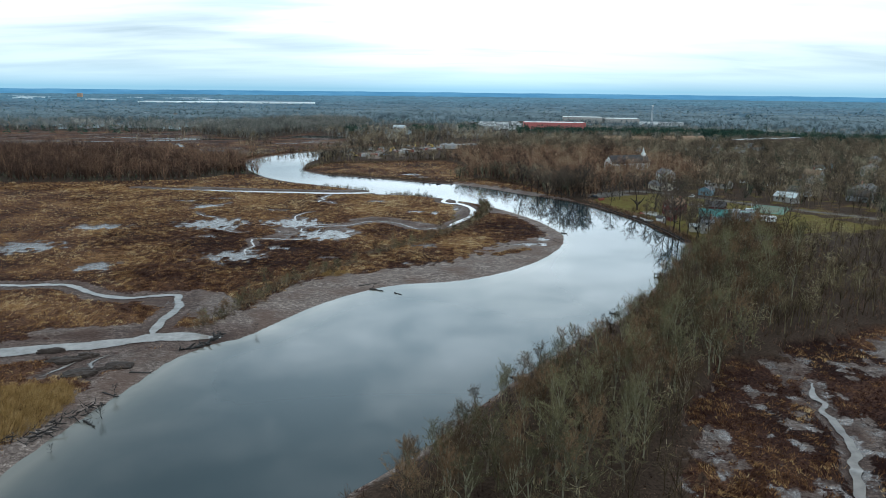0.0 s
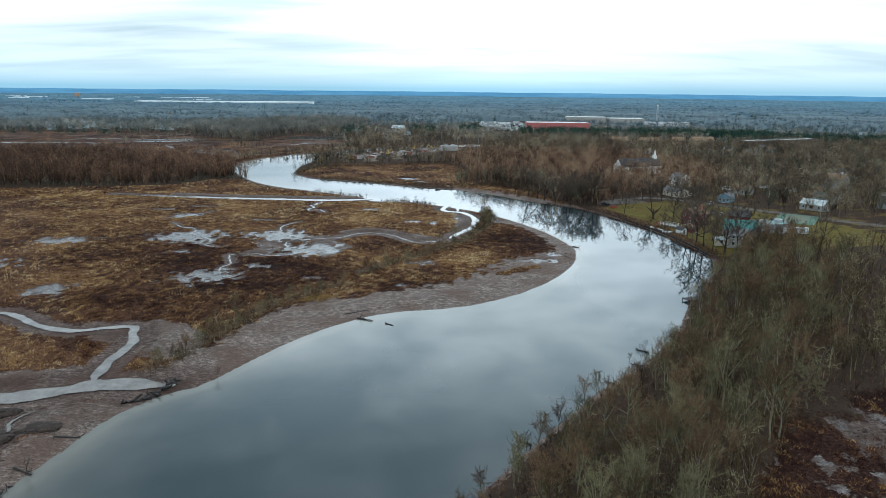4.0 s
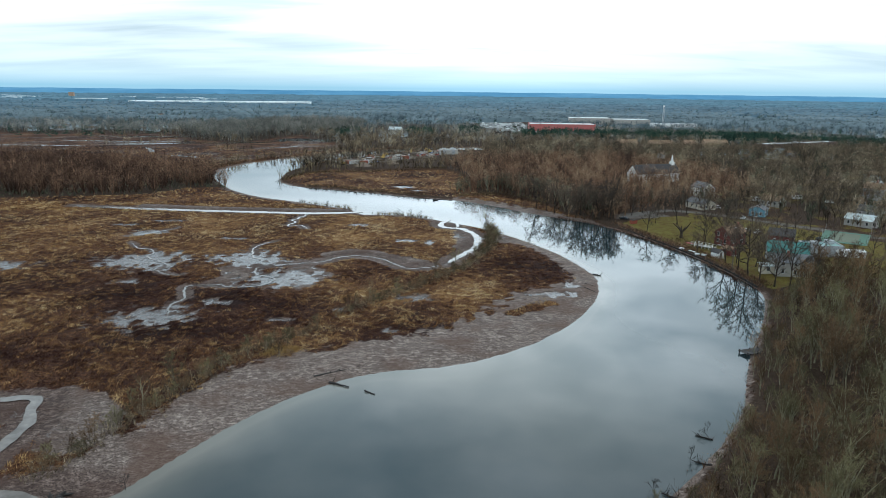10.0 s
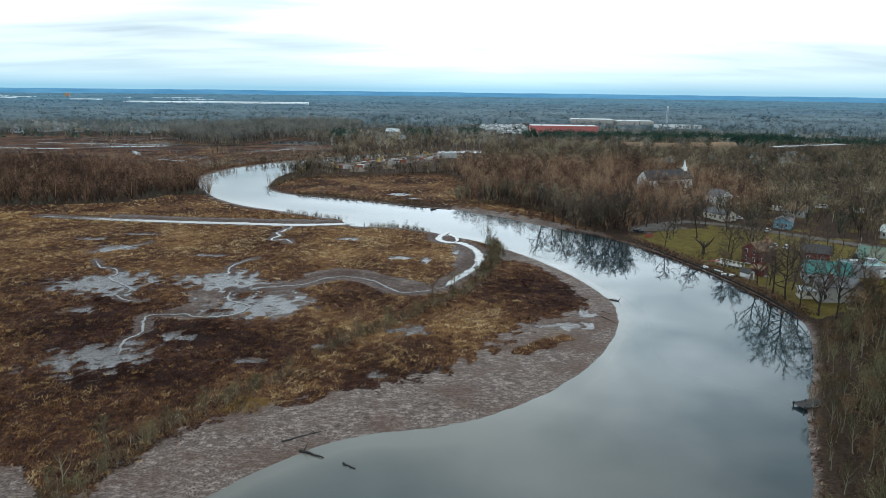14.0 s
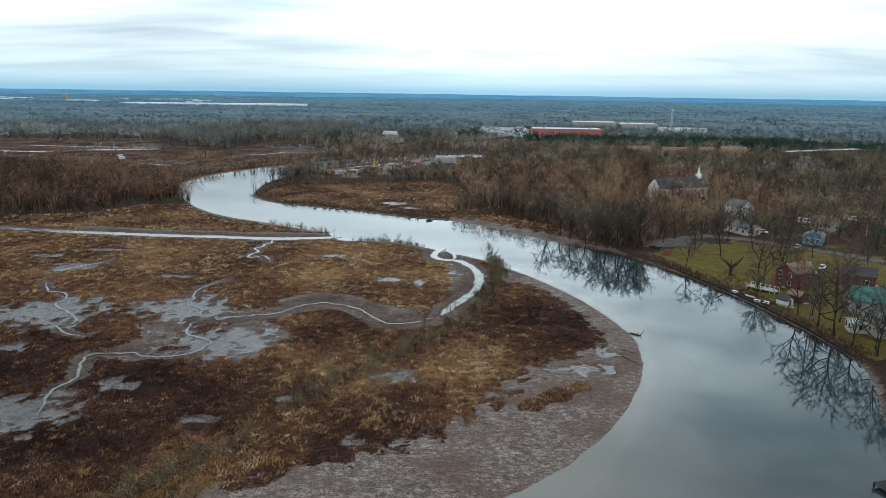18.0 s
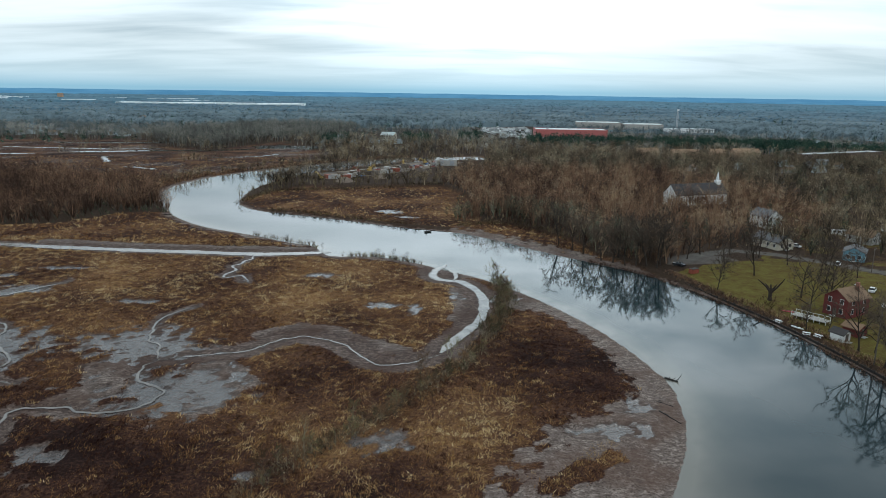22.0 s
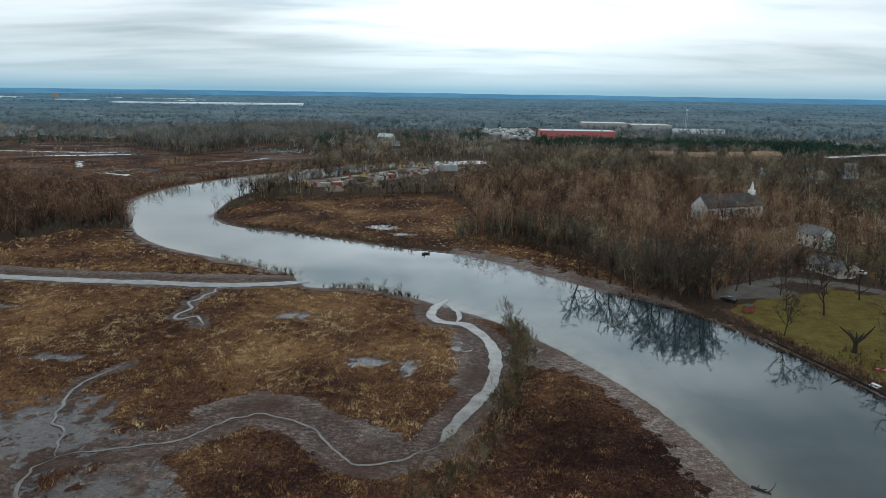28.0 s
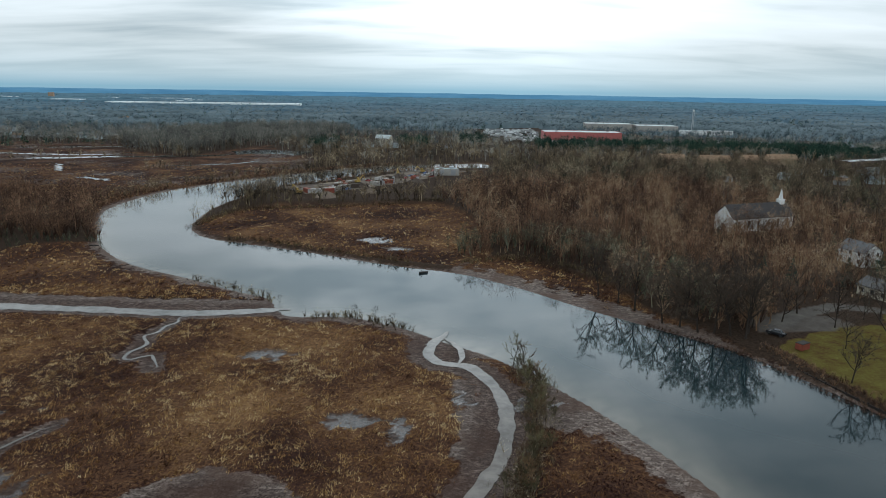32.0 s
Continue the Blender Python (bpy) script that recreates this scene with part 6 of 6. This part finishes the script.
ROOFS = [(SHINGLE_GREY, "grey"), (SHINGLE_DARK, "dark"), (SHINGLE_BROWN, "brown"), (PALE_ROOF, "pale")]
streets = []
for k in range(11):
    a = Vector((190 + 24 * k, 372 - 18 * k + r2.uniform(-4, 4)))
    for j in range(8):
        p = a + Vector((0.55, 0.835)) * (34 * j + r2.uniform(-4, 4)) + Vector((0.835, -0.55)) * r2.uniform(-3, 3)
        streets.append(p)
n_house = 0
for p in streets:
    if p.y < 250 or math.hypot(p.x - 198, p.y - 450) < 13 or math.hypot(p.x - 209, p.y - 437) < 13 or math.hypot(p.x - 175, p.y - 430) < 14 or r2.random() < 0.12:
        continue
    if abs(p.x) > 0.72 * p.y:
        continue
    wm, wl = WALLS[r2.choice(6, p=[0.04, 0.1, 0.32, 0.36, 0.14, 0.04])]
    rm, rl = ROOFS[r2.choice(4, p=[0.42, 0.36, 0.2, 0.02])]
    st = int(r2.integers(1, 3))
    house(p.x, p.y, 33 + r2.choice([0, 90]) + r2.normal(0, 4), r2.uniform(6.5, 8.5), r2.uniform(9, 13), 2.8 * st + 0.3, r2.uniform(1.8, 2.8), wm, rm,
          f"{wl} {'two-storey' if st > 1 else 'single-storey'} house with a {rl} roof in the town", st, (1.5, 1.0) if r2.random() < 0.3 else None, group="town houses", windows=p.y < 520)
    n_house += 1
for k in range(26):
    p = streets[int(r2.integers(0, len(streets)))] + Vector((r2.uniform(9, 12), r2.uniform(-3, 3)))
    if p.y > 250 and abs(p.x) < 0.72 * p.y:
        car(p.x, p.y, 33 + r2.normal(0, 8), str(r2.choice(["white", "silver", "black", "red", "blue"])), "car parked beside a house in the town", group="town cars")

# far houses: one of each kind, then copies
far_kinds = []
for k in range(5):
    wm, wl = WALLS[k]
    rm, rl = ROOFS[k % 4]
    # most far walls and some roofs wear the haze-tinted colours, whatever the label's colour
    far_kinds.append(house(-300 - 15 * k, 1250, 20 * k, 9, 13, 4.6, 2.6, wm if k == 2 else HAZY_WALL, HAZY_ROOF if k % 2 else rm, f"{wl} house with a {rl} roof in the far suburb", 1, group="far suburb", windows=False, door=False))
far_spots = []
for cx, cy, sx, sy, n in ((-640, 1420, 190, 120, 34), (-350, 1060, 70, 60, 22), (-480, 1070, 90, 60, 22), (-600, 1150, 90, 70, 16), (130, 1560, 160, 70, 20), (620, 1330, 160, 120, 18), (-330, 1330, 130, 80, 14), (-40, 985, 60, 45, 5), (-110, 935, 14, 14, 2), (480, 1000, 170, 120, 26), (330, 1750, 300, 150, 16), (-1250, 2300, 420, 200, 30), (700, 2400, 500, 250, 16), (300, 700, 120, 50, 12)):
    for _ in range(n):
        far_spots.append((cx + r2.normal(0, 0.6) * sx, cy + r2.normal(0, 0.6) * sy))
zs = height_at([p[0] for p in far_spots], [p[1] for p in far_spots])
for k, (p, z) in enumerate(zip(far_spots, zs)):
    m = pose(p[0], p[1], z, 0, 0, r2.uniform(0, 180))
    if k < 5:
        far_kinds[k].matrix_basis = m
    else:
        ob = copy_thing(far_kinds[k % 5], m)
        ob.scale = (0.6 + p[1] / 9000,) * 3
house(-55, 1012, 70, 11, 17, 5.5, 3.6, CREAM, PALE_ROOF, "large cream house with a pale roof above the trees", 2, windows=True)

# large buildings
hall("red_warehouse", 176, 1060, -3, 90, 40, 13, WAREHOUSE_RED, PALE_ROOF, "long bright red warehouse with a pale lower wall", 8, CONCRETE)
hall("grey_warehouse", 278, 1345, -8, 72, 50, 11, STONE_GREY, PALE_ROOF, "long pale grey warehouse with a flat roof", 5, group="grey warehouses")
hall("grey_warehouse", 346, 1318, -8, 62, 50, 10, STONE_GREY, PALE_ROOF, "long pale grey warehouse with a flat roof", 5, group="grey warehouses")
hall("low_store", 405, 1262, 5, 70, 30, 6, WHITE, PALE_ROOF, "low white store building beside the mast", 4)
hall("school_wing", 378, 800, 25, 112, 13, 7.5, DARK_BRICK, PALE_ROOF, "long dark brick building with a pale flat roof", 0)
for bx_, by_, bl in ((203, 815, 20), (236, 806, 24), (270, 815, 12), (302, 826, 24)):
    house(bx_, by_, 86, 13, bl, 5.0, 3.6, TAN_BRICK, SHINGLE_TAN, "tan-roofed brick apartment building behind the wood", 2, windows=False)
for k, (lx_, ln) in enumerate(((-960, 190), (-800, 120), (-640, 280))):
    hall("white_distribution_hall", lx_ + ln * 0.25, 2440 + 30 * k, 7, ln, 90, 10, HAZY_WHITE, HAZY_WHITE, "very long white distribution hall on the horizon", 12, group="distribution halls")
hall("pink_tower_block", -1600, 3200, 10, 20, 16, 26, TAN_BRICK, PALE_ROOF, "pink tower block far off near the horizon", 0)
for k in range(14):
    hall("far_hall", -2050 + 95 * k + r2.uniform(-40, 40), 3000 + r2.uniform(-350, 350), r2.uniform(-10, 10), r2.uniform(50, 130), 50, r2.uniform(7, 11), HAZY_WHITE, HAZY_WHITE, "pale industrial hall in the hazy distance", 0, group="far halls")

mast = thing("radio_mast", "tall pale lattice radio mast behind the warehouses", "mast", 402, 1310)
for sx, sy in ((-1.2, -0.7), (1.2, -0.7), (0, 1.4)):
    part("leg", drum(0.35, 36, sx, sy, 0, 6, 0.25), STEEL, mast)
for k in range(11):
    part("brace", merged(box(2.6, 0.18, 0.18, 0, -0.7, 2 + k * 3), box(0.18, 2.2, 0.18, 0.6, 0.3, 3.2 + k * 3)), STEEL, mast)
part("antenna", merged(box(3.4, 0.4, 2.2, 0, -1.0, 33), box(0.4, 3.0, 2.2, 1.4, 0.3, 33)), WHITE, mast)

# trailers in the lorry yard
trailer = thing("lorry_trailer", "white lorry trailer parked in the yard", "trailer", 90, 1190, group="lorry yard")
part("box_body", box(2.6, 12, 2.8, 0, 0, 1.2, 0.05), TRAILER_PAINT, trailer)
part("chassis", box(1.2, 11, 0.25, 0, 0, 0.9), RUBBER, trailer)
for sy in (-4.5, -3.2):
    for sx in (-1.0, 1.0):
        wheel = part("wheel", drum(0.5, 0.3, 0, 0, -0.15, 12), RUBBER, trailer)
        wheel.matrix_basis = pose(sx, sy, 0.5, 0, 90, 0)
for k in range(100):
    y = r2.uniform(1050, 1300)
    lo = 86 - 0.1 * (y - 1050)
    x = lo + r2.random() * (38 + 0.24 * (y - 1050))
    ob = copy_thing(trailer, pose(x, y, float(height_at(x, y)[0]), 0, 0, r2.choice([0, 90, 20]) + r2.normal(0, 6)))
    ob.scale = (1.0, r2.uniform(0.5, 1.0), r2.uniform(0.7, 1.15))

# the boat and scrap yard at the river bend
yard_ground = Nodes("packed_yard_earth", 0.95)
yard_ground.colour(yard_ground.ramp(yard_ground.noise(0.12, 5, 0.6), [(0.35, (0.05, 0.036, 0.028)), (0.5, (0.13, 0.1, 0.075)), (0.65, (0.23, 0.185, 0.14))]))


def earth_pile(x, y, r, h, m, label):
    t = thing("earth_pile", label, "pile", x, y, r2.uniform(0, 360))
    b = drum(r, h, 0, 0, -0.3, 18, r * 0.18)
    bmesh.ops.subdivide_edges(b, edges=b.edges[:], cuts=2, use_grid_fill=True)
    for v in b.verts:
        n = noise.noise(v.co * 0.5 + Vector((x, y, 0)))
        v.co += Vector((n, noise.noise(v.co * 0.6 + Vector((y, x, 3))), n * 0.6)) * r * 0.16
    part("soil", b, m, t)
    return t


def excavator(x, y, rot, m, label):
    t = thing("excavator", label, "machine", x, y, rot)
    for sx in (-1.0, 1.0):
        part("track", box(0.6, 3.6, 0.9, sx, 0, 0, 0.2), RUBBER, t)
    part("body", box(2.4, 3.0, 1.3, 0, -0.4, 1.0, 0.12), m, t)
    cab = part("cab", box(1.0, 1.4, 1.5, -0.6, 0.6, 2.2, 0.08), m, t)
    part("window", box(0.8, 0.06, 0.9, -0.6, 1.33, 2.5), GLASS, cab)
    boom = part("boom", box(0.4, 4.6, 0.5, 0, 2.3, 0, 0.05), m, t)
    boom.matrix_basis = pose(0.4, 0.6, 2.0, 38, 0, 0)
    arm = part("arm", box(0.35, 3.0, 0.4, 0, 1.5, 0, 0.04), m, t)
    arm.matrix_basis = pose(0.4, 4.1, 4.9, -62, 0, 0)
    part("bucket", box(1.1, 0.9, 0.9, 0.4, 5.6, 1.7, 0.1), STEEL, t)
    return t


yard = ribbon("yard", [(-80, 622), (-58, 640), (-36, 668), (-12, 705), (12, 745)], 17, 0.12, yard_ground.mat, "packed pale earth of the scrap yard", 0.0)
tagged(yard, category="yard")
for k, (x, y, r, h) in enumerate(((-57, 600, 7, 3.2), (-42, 640, 6, 3), (-66, 628, 5, 2.2), (-22, 690, 7, 3.4), (-35, 618, 5, 2.6), (-10, 668, 6, 2.8))):
    earth_pile(x, y, r, h, EARTH if k % 2 else GRAVEL, "dark heap of earth in the scrap yard" if k % 2 else "pale heap of gravel in the scrap yard")
for x, y, rot, m, lab in ((-73.7, 610, 60, YELLOW, "yellow excavator at the river end of the yard"), (-46, 658, -40, YELLOW, "yellow excavator beside the earth heaps"), (-23, 702, 20, YELLOW, "yellow excavator among scrap"),
                          (-7, 722, 120, YELLOW, "yellow excavator at the back of the yard"), (-52, 643, 80, RUST, "rust-red excavator beside the earth heaps")):
    excavator(x, y, rot, m, lab)
hall("yard_shed", 10, 712, 10, 16, 9, 4, STONE_GREY, HAZY_WALL, "pale flat-roofed open shed at the scrap yard", 2)
for k in range(52):
    x, y = -70 + 84 * r2.random(), 0
    y = 612 + (x + 70) * 1.4 + r2.uniform(-15, 15)
    if k % 2:
        car(x, y, r2.uniform(0, 180), str(r2.choice(["white", "silver", "red", "blue"])), "old car standing in the scrap yard", group="yard cars")
    else:
        t = thing("shipping_container", "steel shipping container in the scrap yard", "container", x, y, r2.uniform(0, 180), group="yard containers")
        part("body", box(2.4, 6, 2.6, 0, 0, 0.05, 0.04), (STONE_GREY, RUST, EARTH, CONCRETE)[(k // 2) % 4], t)
        part("door", box(2.2, 0.08, 2.4, 0, -3.05, 0.15, 0.02), STEEL, t)


# conifers
def conifers(name, x, y, h, label, seed, count=70, width=0.35, scale=0.24):
    rng = np.random.default_rng(seed)
    n = len(x)
    root = np.stack([x, y, height_at(x, y) - 0.1], -1)
    tri = [blades(root, root + np.stack([0 * x, 0 * x, h], -1), h * 0.03, rng)]
    tints = [np.full(n, 0.4)]
    t0 = rng.uniform(0.2, 0.8, n)
    for _ in range(count):
        s = rng.uniform(0.08, 0.98, n)
        a = rng.uniform(0, 6.283, n)
        reach = h * scale * (1.03 - s) * rng.uniform(0.6, 1.1, n)
        start = root + np.stack([0 * x, 0 * x, h * s], -1)
        tip = start + np.stack([np.cos(a) * reach, np.sin(a) * reach, -0.25 * reach], -1)
        tri.append(blades(tip, start, width * (1.2 - 0.6 * s) * h / 9, rng))
        tints.append(t0 + rng.normal(0, 0.15, n))
    v = np.concatenate(tri).reshape(-1, 3)
    return tagged(new(name, mesh_from(name, v, np.arange(len(v)).reshape(-1, 3), (("tint", np.repeat(np.concatenate(tints), 3)),), PINE)), label, "conifers", kind="stuff")


cx_, cy_ = [], []
for poly in (PINES, PINES_EAST, [(-130, 930), (-100, 925), (-85, 950), (-120, 960)], [(-40, 970), (-10, 950), (0, 985), (-30, 1000)], [(30, 1010), (60, 1010), (60, 1050), (30, 1050)]):
    a, b = scatter(r2, poly, 5.5)
    cx_.append(a), cy_.append(b)
cx_, cy_ = np.concatenate(cx_), np.concatenate(cy_)
woods("conifer_stand", cx_, cy_, r2.uniform(9, 15, len(cx_)), 0.34, 60, 0.7, PINE, "dark green pines behind the town", "conifers", 71, vase=0.1)
near_c = np.array([(118, 505), (122, 498), (133, 440), (139, 436), (128, 432), (146, 444), (170, 500), (106, 440), (112, 434), (182, 455), (196, 420), (150, 478)])
conifers("evergreen_trees", near_c[:, 0], near_c[:, 1], r2.uniform(6, 10, len(near_c)), "dark evergreen trees between the church and the road", 72, 160, 0.35, 0.3)
fa, fb, fr_ = far_points(r2, 900, 4300, 0.028)
ok = waves(fa, fb, 260, 77) > 0.0
conifers("far_conifers", fa[ok], fb[ok], r2.uniform(9, 14, ok.sum()) * (0.8 + fr_[ok] / 6000), "scattered dark conifers in the distant woods", 73, 24, 1.1, 0.4)
